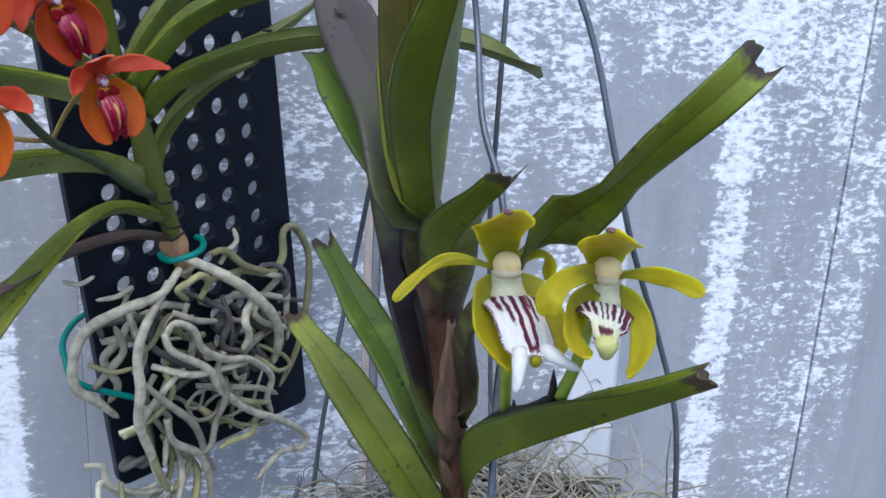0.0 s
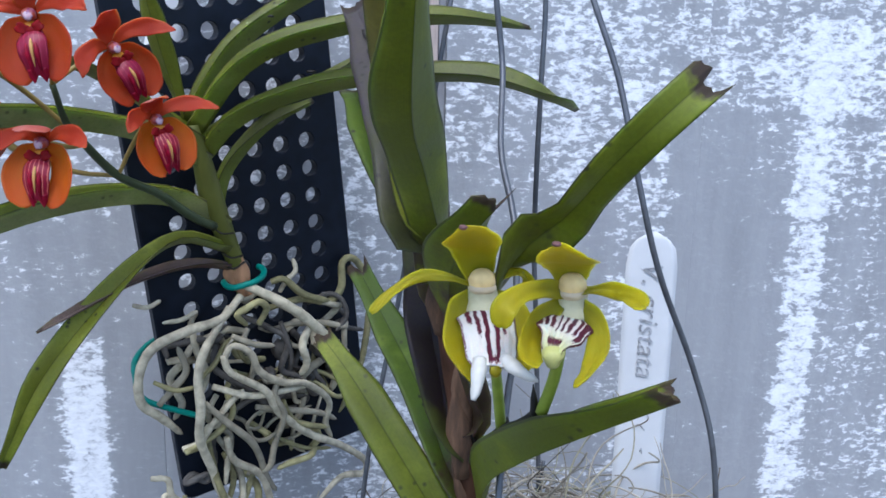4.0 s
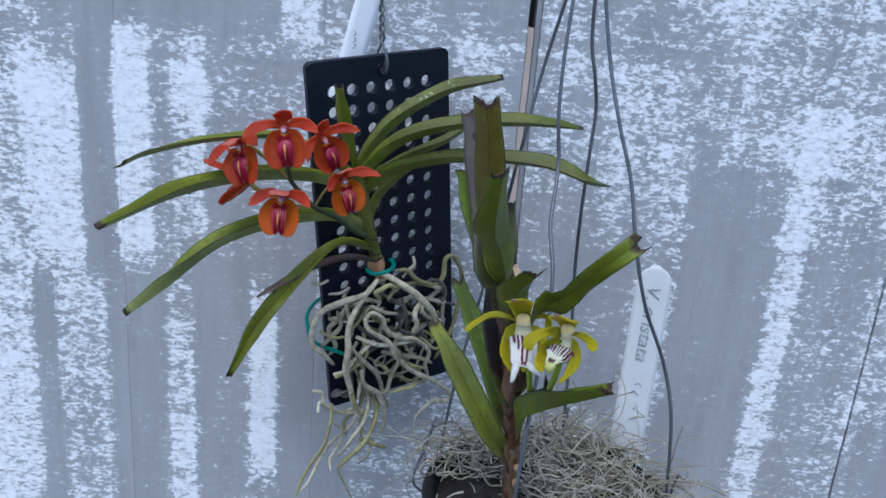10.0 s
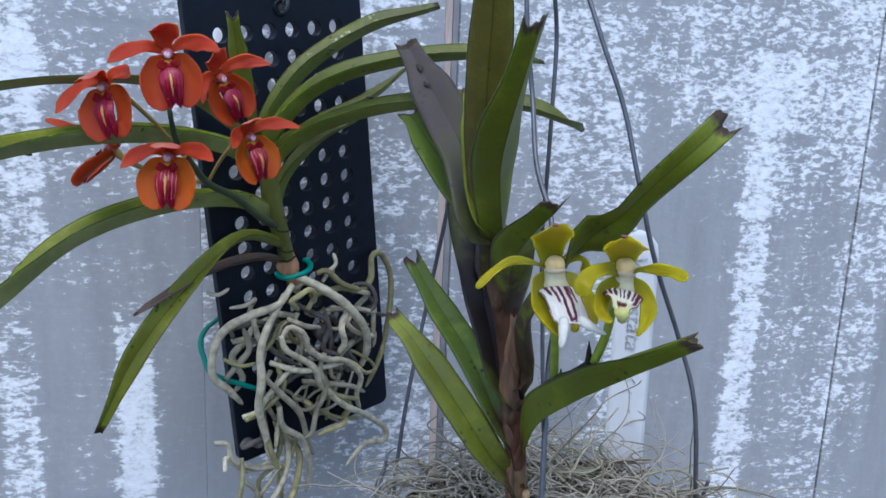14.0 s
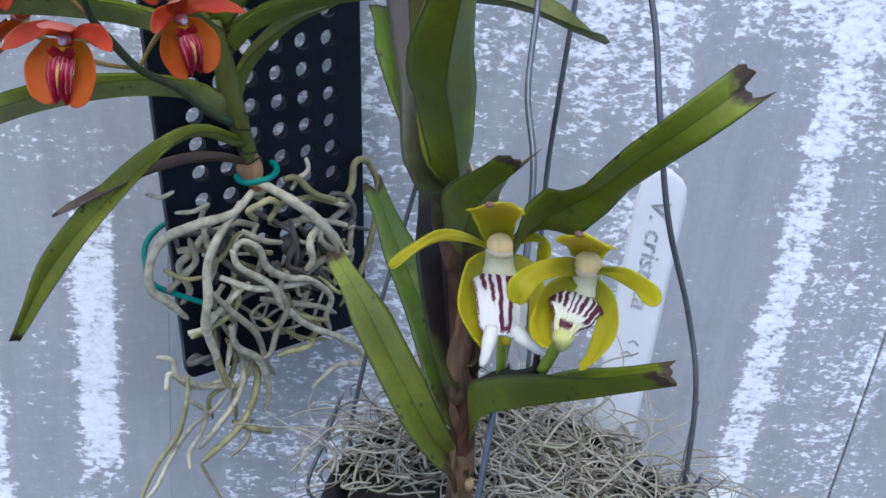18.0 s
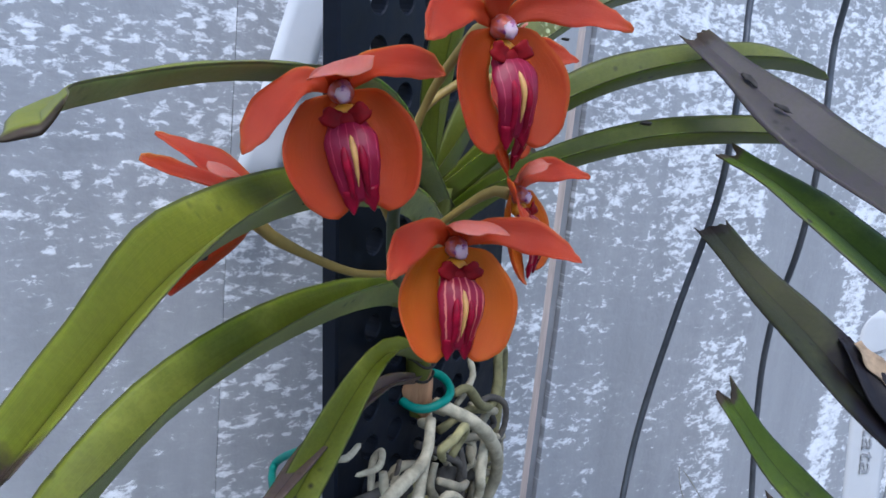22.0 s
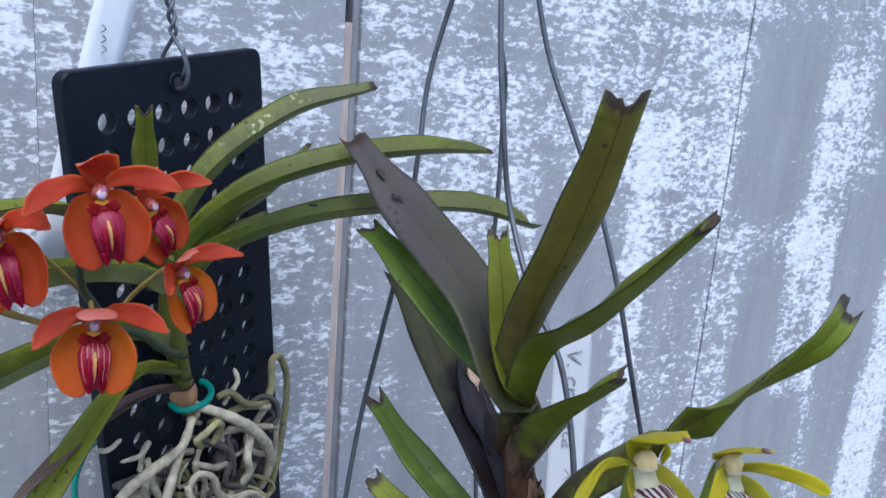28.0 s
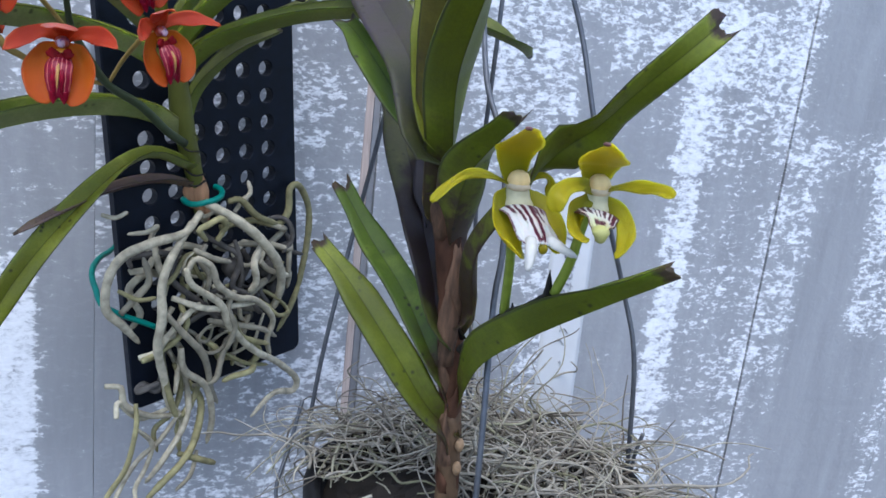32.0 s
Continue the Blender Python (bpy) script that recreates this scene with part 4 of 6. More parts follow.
# flower stalk
tube_part("flower_stalk", [(-0.0191, 0.3545, 1.4200), (-0.0270, 0.3450, 1.4265), (-0.0379, 0.3341, 1.4380), (-0.0505, 0.3226, 1.4470), (-0.0590, 0.3100, 1.4610), (-0.0625, 0.3030, 1.4690), (-0.0640, 0.2955, 1.4830)], [(0, 0.0020), (0.6, 0.0017), (1, 0.0011)], SPIKE, orange, OB, n=26, sides=9)


def facing(place, look_way, roll=0.0, scale=1.0):
    """A pose whose -Y looks along look_way, with Z up, then turned clockwise as seen from the front."""
    f = Vector(look_way).normalized()
    y = -f
    x = y.cross(Vector((0, 0, 1))).normalized()
    z = x.cross(y)
    m = Matrix((x, y, z)).transposed().to_4x4()
    return Matrix.Translation(place) @ m @ Matrix.Rotation(radians(roll), 4, "Y") @ Matrix.Scale(scale, 4)


def orange_flower(parent, base, place, way, roll, node_at, seed, scale=1.0, left=(-0.019, -0.011, -0.001), right=(0.020, -0.012, -0.001), hood=0.0, petal_up=None):
    r = random.Random(seed)
    m = facing(Vector(place) - base, way, roll, scale)
    inv = m.inverted()
    n_at = inv @ (Vector(node_at) - base)
    v, f = tube_data([n_at, n_at.lerp(Vector((0, 0.010, -0.002)), 0.55) + Vector((0, 0.003, -0.001)), (0, 0.008, -0.0015), (0, 0.0015, -0.0005)], [(0, 0.0008), (0.6, 0.0010), (0.9, 0.0014), (1, 0.0018)], n=16, sides=8)
    fl = hang("flower", mesh_from("pedicel", v, f, PEDO), parent, "open orange flower with a magenta lip")
    fl.matrix_basis = m
    j = lambda a: r.uniform(-a, a)
    part("dorsal_sepal", blade([(0, 0.001, 0.0012), (j(.0005), 0.0004 - 0.0014 * hood, 0.0052 - 0.0012 * hood), (j(.001), -0.0012 - 0.0045 * hood, 0.0098 - 0.0036 * hood), (j(.001), -0.0036 - 0.0075 * hood, 0.0132 - 0.0072 * hood)], [(0, 0.0018), (0.3, 0.0036), (0.62, 0.0057), (0.84, 0.0055), (0.96, 0.0034), (1, 0.0016)], [(0, -1, 0.2), (0, -1, 0.2 - 0.7 * hood), (0, -1 + 0.6 * hood, 0.2 - 1.2 * hood)], 0, 0.16, 0.0007, 22, 10, 0, 0.0005, seed, two_faced=True), REDOR, fl, under=REDPINK)
    for s in (-1, 1):
        e = Vector(left if s < 0 else right)
        part("petal", blade([(s * 0.0014, 0.0008, 0.0008), (e.x * 0.34, e.y * 0.08 + j(.0006), 0.0032 + e.z * 0.1), (e.x * 0.70, e.y * 0.42 + j(.0006), 0.0026 + e.z * 0.5), tuple(e)], [(0, 0.0013), (0.28, 0.0027), (0.55, 0.0034), (0.8, 0.0025), (0.95, 0.0011), (1, 0.0003)], petal_up or (0.0, -1, 0.45 + j(.2)), 0, 0.24, 0.0006, 22, 8, 0, 0.0006, seed + s, two_faced=True), REDOR, fl, under=SALMON if seed == 26 else REDPALE)
        part("lateral_sepal", blade([(s * 0.0010, 0.0010, -0.0010), (s * 0.0058, 0.0002, -0.0046), (s * 0.0078, -0.0018, -0.0106), (s * (0.0064 + j(.0004)), -0.0036, -0.0164), (s * (0.0034 + j(.0005)), -0.0046, -0.0208)], [(0, 0.0014), (0.22, 0.0036), (0.5, 0.0049), (0.78, 0.0044), (0.93, 0.0030), (1, 0.0011)], (-s * 0.35, -1, 0.1), 0, 0.30, 0.0008, 24, 10, 0, 0.0004, seed + 3 * s), ORANGE if seed in (22, 23) else REDLAT, fl)
    lip = part("lip", blade([(0, -0.0005, -0.0042), (0, -0.0046, -0.0066), (0, -0.0066, -0.0105), (0, -0.0062, -0.0150), (0, -0.0052, -0.0188)], [(0, 0.0018), (0.16, 0.0036), (0.36, 0.0046), (0.6, 0.0044), (0.85, 0.0036), (1, 0.0029)], (0, -1, 0.1), 0, -0.20, 0.0011, 22, 16, 0.0, 0.0003, seed), MAGENTA if seed in (22, 23) else DEEPLIP, fl, "magenta lip with yellow stripes")
    tube_part("lip_keel", [(0, -0.0044, -0.0060), (0.0002, -0.0071, -0.0098), (0.0001, -0.0073, -0.0130), (-0.0001, -0.0068, -0.0160)], [(0, 0.0002), (0.35, 0.0006), (0.75, 0.0004), (1, 0.0001)], PALEGOLD, lip, n=14, sides=7)
    for s in (-1, 1):
        tube_part("lip_keel", [(s * 0.0010, -0.0046, -0.0068), (s * 0.0015, -0.0069, -0.0108), (s * 0.0013, -0.0065, -0.0152), (s * 0.0014, -0.0054, -0.0190)], [(0, 0.0003), (0.4, 0.0008), (0.8, 0.0006), (1, 0.0002)], plain_magenta, lip, n=14, sides=8)
        part("lip_tip", blade([(s * 0.0016, -0.0058, -0.0166), (s * 0.0017, -0.0053, -0.0188), (s * 0.0018, -0.0049, -0.0210)], [(0, 0.0016), (0.5, 0.0014), (0.85, 0.0006), (1, 0.0001)], (0, -1, 0.1), 0, -0.2, 0.0010, 10, 6, 0, 0, seed + s), plain_magenta, lip)
    part("lip_base", ball_bm((0.0024, 0.0018, 0.0018), (0, -0.0008, -0.0040), 12, 0.1, seed), GOLD, fl)
    for s in (-1, 1):
        lobe = blade([(s * 0.0004, -0.0026, -0.0050), (s * 0.0016, -0.0034, -0.0046), (s * 0.0030, -0.0036, -0.0038), (s * 0.0038, -0.0033, -0.0033)], [(0, 0.0011), (0.35, 0.0016), (0.8, 0.0017), (0.95, 0.0014), (1, 0.0010)], (0, -1, 0.15), 0, 0.2, 0.0008, 10, 6, 0.0002, 0.0003, seed + s)
        part("side_lobe", lobe, DARKRED, fl)
    part("throat", ball_bm((0.0019, 0.0007, 0.0019), (0, -0.0032, -0.0056), 10, 0.1, seed), DARKRED, fl)
    col = part("column", ball_bm((0.0022, 0.0028, 0.0021), (0, -0.0006, -0.0002), 16, 0.10, seed), PINK, fl, "pink and white column with violet marks")
    part("anther_cap", ball_bm((0.0014, 0.0009, 0.0015), (0.0001, -0.0029, -0.0006), 14, 0.16, seed + 5), CAPWHITE, col)
    return fl


plain_magenta = plain_mat("magenta_keel", (0.24, 0.002, 0.019), 0.45, vary=0.5, scale=420, spec=0.16)
SP1, SP2, SP3 = (-0.0505, 0.3226, 1.4470), (-0.0590, 0.3100, 1.4610), (-0.0640, 0.2955, 1.4830)
orange_flower(orange, OB, (-0.0616, 0.2711, 1.5056), (0.02, -1, -0.03), -8, SP3, 21, 1.0, (-0.021, -0.011, -0.001), (0.020, -0.012, -0.001), 0.3)
orange_flower(orange, OB, (-0.0315, 0.3026, 1.4708), (0.58, -0.85, -0.02), -12, SP1, 22, 0.95, (-0.014, -0.008, -0.001), (0.021, -0.012, 0.0), 0.6)
orange_flower(orange, OB, (-0.0629, 0.2764, 1.4650), (-0.16, -1, 0.04), 0, SP2, 23, 1.0, (-0.016, -0.010, -0.0045), (0.020, -0.013, -0.0005), 1.2)
orange_flower(orange, OB, (-0.0867, 0.2805, 1.4920), (-0.36, -0.9, 0.0), -15, SP2, 24, 1.0, (-0.0175, -0.010, -0.007), (0.0170, -0.0095, 0.0), 1.4)
orange_flower(orange, OB, (-0.0433, 0.2962, 1.4960), (0.62, -0.75, -0.12), -26, SP3, 25, 0.95)
orange_flower(orange, OB, (-0.0900, 0.3165, 1.4630), (-1, 0.28, 0.58), 0, SP1, 26, 1.05, (-0.010, -0.024, 0.003), (0.0160, -0.0236, 0.001), 1.2, (0.5, -0.6, 0.6))


# ---- roots of the orange orchid ----
def root(pts, radius, mat, seed, n=30, label=""):
    return tube_part("root", pts, [(0, radius * 0.8), (0.3, radius), (0.85, radius * 0.9), (0.97, radius * 0.7), (1, radius * 0.25)], mat, orange, OB, label, n=n, sides=9, lump=0.07, seed=seed)


rr = random.Random(12)
root([on_panel(0.0399, 0.1471, 0.010), on_panel(0.0529, 0.1572, 0.016), on_panel(0.0656, 0.1697, 0.018), on_panel(0.0778, 0.1867, 0.016), on_panel(0.0819, 0.2015, 0.012), on_panel(0.0804, 0.2167, 0.006)], 0.0026, ROOT, 1, 30)
root([on_panel(0.0502, 0.1633, 0.006), on_panel(0.0682, 0.1627, 0.008), on_panel(0.0832, 0.1682, 0.008), on_panel(0.0917, 0.1631, 0.007), on_panel(0.0947, 0.1515, 0.005), on_panel(0.1025, 0.1515, 0.003), on_panel(0.1109, 0.1649, 0.000), on_panel(0.1115, 0.1810, -0.001), on_panel(0.1061, 0.2027, -0.001), on_panel(0.0970, 0.2196, 0.001), on_panel(0.0843, 0.2316, 0.004)], 0.0019, ROOTG, 2, 55)
root([on_panel(0.0374, 0.1521, 0.010), on_panel(0.0246, 0.1580, 0.016), on_panel(0.0081, 0.1583, 0.018), on_panel(-0.0071, 0.1612, 0.018), on_panel(-0.0141, 0.1707, 0.016), on_panel(-0.0157, 0.1856, 0.014), on_panel(-0.0079, 0.1965, 0.012), on_panel(0.0005, 0.2088, 0.010)], 0.0022, ROOT, 3, 40)
root([on_panel(0.0299, 0.1545, 0.014), on_panel(0.0137, 0.1684, 0.020), on_panel(0.0087, 0.1800, 0.020), on_panel(0.0077, 0.1947, 0.020), on_panel(0.0063, 0.2112, 0.016), on_panel(0.0115, 0.2315, 0.010), on_panel(0.0157, 0.2493, 0.006), on_panel(0.0229, 0.2625, 0.004), on_panel(0.0198, 0.2740, 0.002)], 0.0022, ROOT, 4, 45)
root([on_panel(0.0266, 0.1657, 0.020), on_panel(0.0353, 0.1715, 0.023), on_panel(0.0465, 0.1767, 0.020)], 0.0015, ROOT, 5, 15)
root([on_panel(0.0209, 0.1727, 0.022), on_panel(0.0225, 0.1813, 0.023), on_panel(0.0380, 0.1961, 0.022), on_panel(0.0454, 0.2119, 0.018), on_panel(0.0629, 0.2327, 0.012), on_panel(0.0806, 0.2475, 0.008), on_panel(0.0967, 0.2652, 0.004), on_panel(0.0957, 0.2735, 0.002), on_panel(0.0821, 0.2701, 0.002), on_panel(0.0661, 0.2791, 0.002)], 0.0020, ROOT, 6, 50)
root([on_panel(0.0206, 0.1754, 0.022), on_panel(0.0246, 0.1688, 0.024), on_panel(0.0323, 0.1741, 0.025), on_panel(0.0355, 0.1846, 0.025), on_panel(0.0474, 0.1952, 0.022), on_panel(0.0600, 0.2009, 0.020), on_panel(0.0730, 0.2162, 0.016), on_panel(0.0717, 0.2294, 0.012), on_panel(0.0763, 0.2416, 0.008)], 0.0018, ROOT, 7, 45)
root([on_panel(0.0419, 0.1657, 0.016), on_panel(0.0458, 0.1585, 0.018), on_panel(0.0417, 0.1536, 0.020), on_panel(0.0354, 0.1551, 0.020), on_panel(0.0314, 0.1578, 0.018), on_panel(0.0363, 0.1647, 0.016)], 0.0017, ROOTG, 8, 30)
root([on_panel(0.0545, 0.1694, 0.012), on_panel(0.0563, 0.1794, 0.013), on_panel(0.0576, 0.1900, 0.012), on_panel(0.0555, 0.1997, 0.010)], 0.0014, ROOTD, 9, 20)
root([on_panel(0.0696, 0.1740, 0.014), on_panel(0.0621, 0.1817, 0.017), on_panel(0.0636, 0.1924, 0.016), on_panel(0.0607, 0.1990, 0.013)], 0.0020, ROOT, 10, 20)
root([on_panel(0.0579, 0.1561, 0.008), on_panel(0.0613, 0.1506, 0.010), on_panel(0.0669, 0.1475, 0.009), on_panel(0.0671, 0.1417, 0.007)], 0.0013, ROOT, 11, 20)
root([on_panel(0.0536, 0.1499, 0.009), on_panel(0.0597, 0.1496, 0.011), on_panel(0.0680, 0.1591, 0.012), on_panel(0.0837, 0.1681, 0.009)], 0.0018, ROOTG, 12, 20)
root([on_panel(0.0884, 0.1719, 0.005), on_panel(0.0930, 0.1800, 0.006), on_panel(0.0871, 0.1828, 0.005), on_panel(0.1036, 0.1908, 0.004)], 0.0014, ROOTD, 13, 20)
root([on_panel(-0.0096, 0.1445, 0.006), on_panel(-0.0039, 0.1468, 0.007), on_panel(0.0024, 0.1452, 0.007)], 0.0011, ROOT, 14, 15)
root([on_panel(-0.0073, 0.1917, 0.010), on_panel(0.0010, 0.1842, 0.012), on_panel(0.0060, 0.1775, 0.014), on_panel(0.0036, 0.1653, 0.015)], 0.0017, ROOT, 15, 20)
root([on_panel(-0.0083, 0.1794, 0.012), on_panel(-0.0001, 0.1854, 0.014), on_panel(0.0083, 0.1860, 0.016)], 0.0012, ROOTG, 16, 15)
root([on_panel(-0.0005, 0.2164, 0.010), on_panel(0.0076, 0.2153, 0.012), on_panel(0.0121, 0.2092, 0.014), on_panel(0.0207, 0.2006, 0.016), on_panel(0.0293, 0.1938, 0.018)], 0.0016, ROOT, 17, 25)
root([on_panel(0.0104, 0.1941, 0.018), on_panel(0.0191, 0.2070, 0.018), on_panel(0.0300, 0.2220, 0.015), on_panel(0.0346, 0.2330, 0.012), on_panel(0.0385, 0.2487, 0.008), on_panel(0.0435, 0.2601, 0.005)], 0.0018, ROOT, 18, 30)
root([on_panel(0.0159, 0.1884, 0.016), on_panel(0.0309, 0.1969, 0.020), on_panel(0.0472, 0.2002, 0.020), on_panel(0.0622, 0.2029, 0.018)], 0.0017, ROOT, 19, 20)
root([on_panel(0.0356, 0.2067, 0.014), on_panel(0.0493, 0.2128, 0.015), on_panel(0.0669, 0.2211, 0.014), on_panel(0.0785, 0.2304, 0.011)], 0.0016, ROOT, 20, 20)
root([on_panel(0.0409, 0.2242, 0.008), on_panel(0.0479, 0.2312, 0.008), on_panel(0.0610, 0.2417, 0.007), on_panel(0.0760, 0.2484, 0.006)], 0.0012, ROOTG, 21, 20)
root([on_panel(0.0228, 0.1707, 0.010), on_panel(0.0198, 0.1813, 0.010), on_panel(0.0250, 0.1887, 0.011), on_panel(0.0354, 0.1990, 0.012), on_panel(0.0440, 0.2082, 0.012)], 0.0016, ROOTD, 22, 25)
root([on_panel(0.0194, 0.2166, 0.014), on_panel(0.0219, 0.2304, 0.012), on_panel(0.0349, 0.2452, 0.009), on_panel(0.0398, 0.2677, 0.005), on_panel(0.0374, 0.2835, 0.002)], 0.0019, ROOT, 23, 25)
root([on_panel(0.0324, 0.2452, 0.006), on_panel(0.0264, 0.2586, 0.004), on_panel(0.0216, 0.2661, 0.002), on_panel(0.0218, 0.2818, 0.001)], 0.0017, ROOTG, 24, 20)
root([on_panel(-0.0146, 0.2294, 0.002), on_panel(-0.0077, 0.2321, 0.004), on_panel(-0.0068, 0.2414, 0.005), on_panel(0.0057, 0.2524, 0.005), on_panel(0.0192, 0.2565, 0.006)], 0.0016, ROOT, 25, 25)
root([on_panel(0.0487, 0.2074, 0.016), on_panel(0.0531, 0.2198, 0.015), on_panel(0.0625, 0.2267, 0.014), on_panel(0.0744, 0.2333, 0.011)], 0.0015, ROOTG, 26, 20)
root([on_panel(0.0771, 0.1864, 0.007), on_panel(0.0775, 0.1954, 0.008), on_panel(0.0704, 0.2011, 0.009), on_panel(0.0758, 0.2114, 0.009)], 0.0016, ROOTD, 27, 20)
root([on_panel(0.0131, 0.1601, 0.008), on_panel(0.0137, 0.1722, 0.009), on_panel(0.0161, 0.1830, 0.010), on_panel(0.0128, 0.1925, 0.010)], 0.0018, ROOT, 28, 20)
root([on_panel(0.0478, 0.1921, 0.020), on_panel(0.0428, 0.2000, 0.021), on_panel(0.0467, 0.2120, 0.020), on_panel(0.0435, 0.2253, 0.016)], 0.0016, ROOT, 29, 20)
root([on_panel(0.0380, 0.1677, 0.012), on_panel(0.0338, 0.1748, 0.013), on_panel(0.0376, 0.1833, 0.014), on_panel(0.0346, 0.1941, 0.014)], 0.0015, ROOT, 30, 20)
root([on_panel(0.0187, 0.2270, 0.008), on_panel(0.0226, 0.2415, 0.006), on_panel(0.0183, 0.2554, 0.004), on_panel(0.0083, 0.2629, 0.002), on_panel(0.0095, 0.2766, 0.001)], 0.0015, ROOTG, 31, 25)
for k in range(34):
    # each root leaves the base, wanders over the panel and bends back on itself
    u, v, o = rr.uniform(0.014, 0.076), rr.uniform(0.156, 0.222), rr.uniform(0.002, 0.010)
    a = rr.uniform(0.1, math.pi - 0.1)
    turn = rr.uniform(-0.6, 0.6)
    pts = []
    for s in range(rr.randint(5, 10)):
        pts.append(on_panel(u, v, o))
        a += turn + rr.uniform(-1.4, 1.4)
        step = rr.uniform(0.005, 0.012)
        u += math.cos(a) * step
        v += math.sin(a) * step * 0.8 + 0.0018 * (1 if v < 0.235 else 0)
        o = min(0.012, max(0.002, o + rr.uniform(-0.006, 0.006)))
        if u < 0.0:
            a, u = 0.5, 0.0
        if u > 0.090:
            a, u = 2.6, 0.090
        if v < 0.156:
            v = 0.156
        if v > 0.245:
            v = 0.245
    root(pts, rr.choice((0.0010, 0.0013, 0.0016, 0.0019)) * rr.uniform(0.9, 1.1), rr.choice((ROOT, ROOT, ROOTG, ROOTD)), 30 + k, 34)
# the tail of roots that hangs below the panel and knots together
TAIL = (
    (((-0.002, 0.242), (-0.005, 0.253), (-0.011, 0.273), (-0.019, 0.287), (-0.028, 0.300), (-0.036, 0.311)), 0.0014, ROOTG),
    (((0.019, 0.254), (0.009, 0.268), (-0.002, 0.276), (-0.014, 0.286), (-0.026, 0.299), (-0.032, 0.304)), 0.0013, ROOT),
    (((0.029, 0.243), (0.035, 0.257), (0.027, 0.274), (0.017, 0.283), (0.008, 0.292), (0.000, 0.301)), 0.0020, ROOTG),
    (((0.018, 0.279), (0.029, 0.286), (0.038, 0.293)), 0.0018, ROOTG),
    (((-0.005, 0.253), (0.005, 0.268), (0.002, 0.282), (-0.006, 0.289), (-0.008, 0.296)), 0.0013, ROOT),
    (((0.000, 0.301), (0.003, 0.312), (0.008, 0.329)), 0.0010, ROOT),
    (((0.029, 0.282), (0.022, 0.292), (0.014, 0.299)), 0.0012, ROOT),
    (((-0.014, 0.244), (-0.010, 0.239), (0.001, 0.253), (0.017, 0.252)), 0.0015, ROOT),
    (((0.019, 0.221), (0.027, 0.242), (0.023, 0.260), (0.009, 0.275), (-0.001, 0.288)), 0.0017, ROOT),
    (((0.013, 0.217), (0.013, 0.238), (0.019, 0.257), (0.030, 0.253)), 0.0017, ROOTG))
for k, (way, r, mat) in enumerate(TAIL):
    root([on_panel(u, v, 0.006 + 0.004 * math.sin(k * 2.1 + i * 1.3)) for i, (u, v) in enumerate(way)], r, mat, 200 + k, 34)

for k, (u, v, o, r) in enumerate(((0.056, 0.186, 0.006, 0.0048), (0.078, 0.192, 0.005, 0.0055), (0.068, 0.203, 0.006, 0.0042), (0.084, 0.207, 0.004, 0.0050), (0.047, 0.196, 0.008, 0.0036))):
    part("bark_chunk", ball_bm((r, r * 0.7, r * 1.1), on_panel(u, v, o) - OB, 14, 0.22, 90 + k), ROOTD, orange, "dark lump of old bark among the roots")

# ---- the green tie ----
tie = thing("plant_tie", on_panel(0.043, 0.146, 0.012), "green stretch tie binding the orchid to the panel", "plant tie", "plant ties")
ring = []
for k in range(13):
    a = -0.35 + (math.pi + 0.7) * k / 12
    ring.append(on_panel(0.043 + 0.0095 * math.cos(a), 0.1472 - 0.0034 * max(0.0, math.cos(a)) ** 1.5 + 0.0006 * math.sin(3 * a), 0.0036 + 0.0085 * math.sin(a)))
tube_part("band", ring, 0.0015, TIE, tie, tie.location, n=60, sides=8)
tie2 = thing("plant_tie", on_panel(-0.004, 0.185, 0.004), "green stretch tie looped round the panel's edge", "plant tie", "plant ties")
tube_part("band", [on_panel(0.004, 0.150, -0.007), (-0.0490, 0.4020, 1.3585), (-0.0565, 0.3800, 1.3570), (-0.0585, 0.3630, 1.3550), (-0.0560, 0.3530, 1.3500), (-0.0510, 0.3450, 1.3440), on_panel(0.012, 0.205, 0.010)], 0.0014, TIE, tie2, tie2.location, n=30, sides=8)

# ---- hanging basket of the yellow orchid ----
BC, BR, BZ = Vector((0.1070, 0.2580, 1.2900)), 0.0760, 1.2900
basket = thing("hanging_pot", BC - Vector((0, 0, 0.11)), "black plastic hanging pot on four bent dark wires", "hanging pot")
HB = basket.location


def lathe(rows, seg=48):
    verts, faces_ = [], []
    for r, z in rows:
        for k in range(seg):
            a = 2 * math.pi * k / seg
            verts.append((BC.x + r * math.cos(a) - HB.x, BC.y + r * math.sin(a) - HB.y, z - HB.z))
    for i in range(len(rows) - 1):
        for k in range(seg):
            k2 = (k + 1) % seg
            faces_.append((i * seg + k, i * seg + k2, (i + 1) * seg + k2, (i + 1) * seg + k))
    return verts, faces_


v, f = lathe([(0.0, BZ - 0.11), (BR * 0.7, BZ - 0.11), (BR * 0.96, BZ - 0.012), (BR * 0.96, BZ - 0.003), (BR * 0.93, BZ - 0.003), (BR * 0.9, BZ - 0.016), (BR * 0.67, BZ - 0.106), (0.0, BZ - 0.106)])
hang("body", mesh_from("body", v, f, POTBLACK), basket)
v, f = lathe([(BR * 0.95, BZ - 0.012), (BR * 1.02, BZ - 0.012), (BR * 1.03, BZ), (BR * 0.99, BZ + 0.003), (BR * 0.94, BZ + 0.001), (BR * 0.93, BZ - 0.004)])
hang("rim", mesh_from("rim", v, f, POTBLACK), basket)
HOOK = Vector((0.1030, 0.3250, 1.6750))
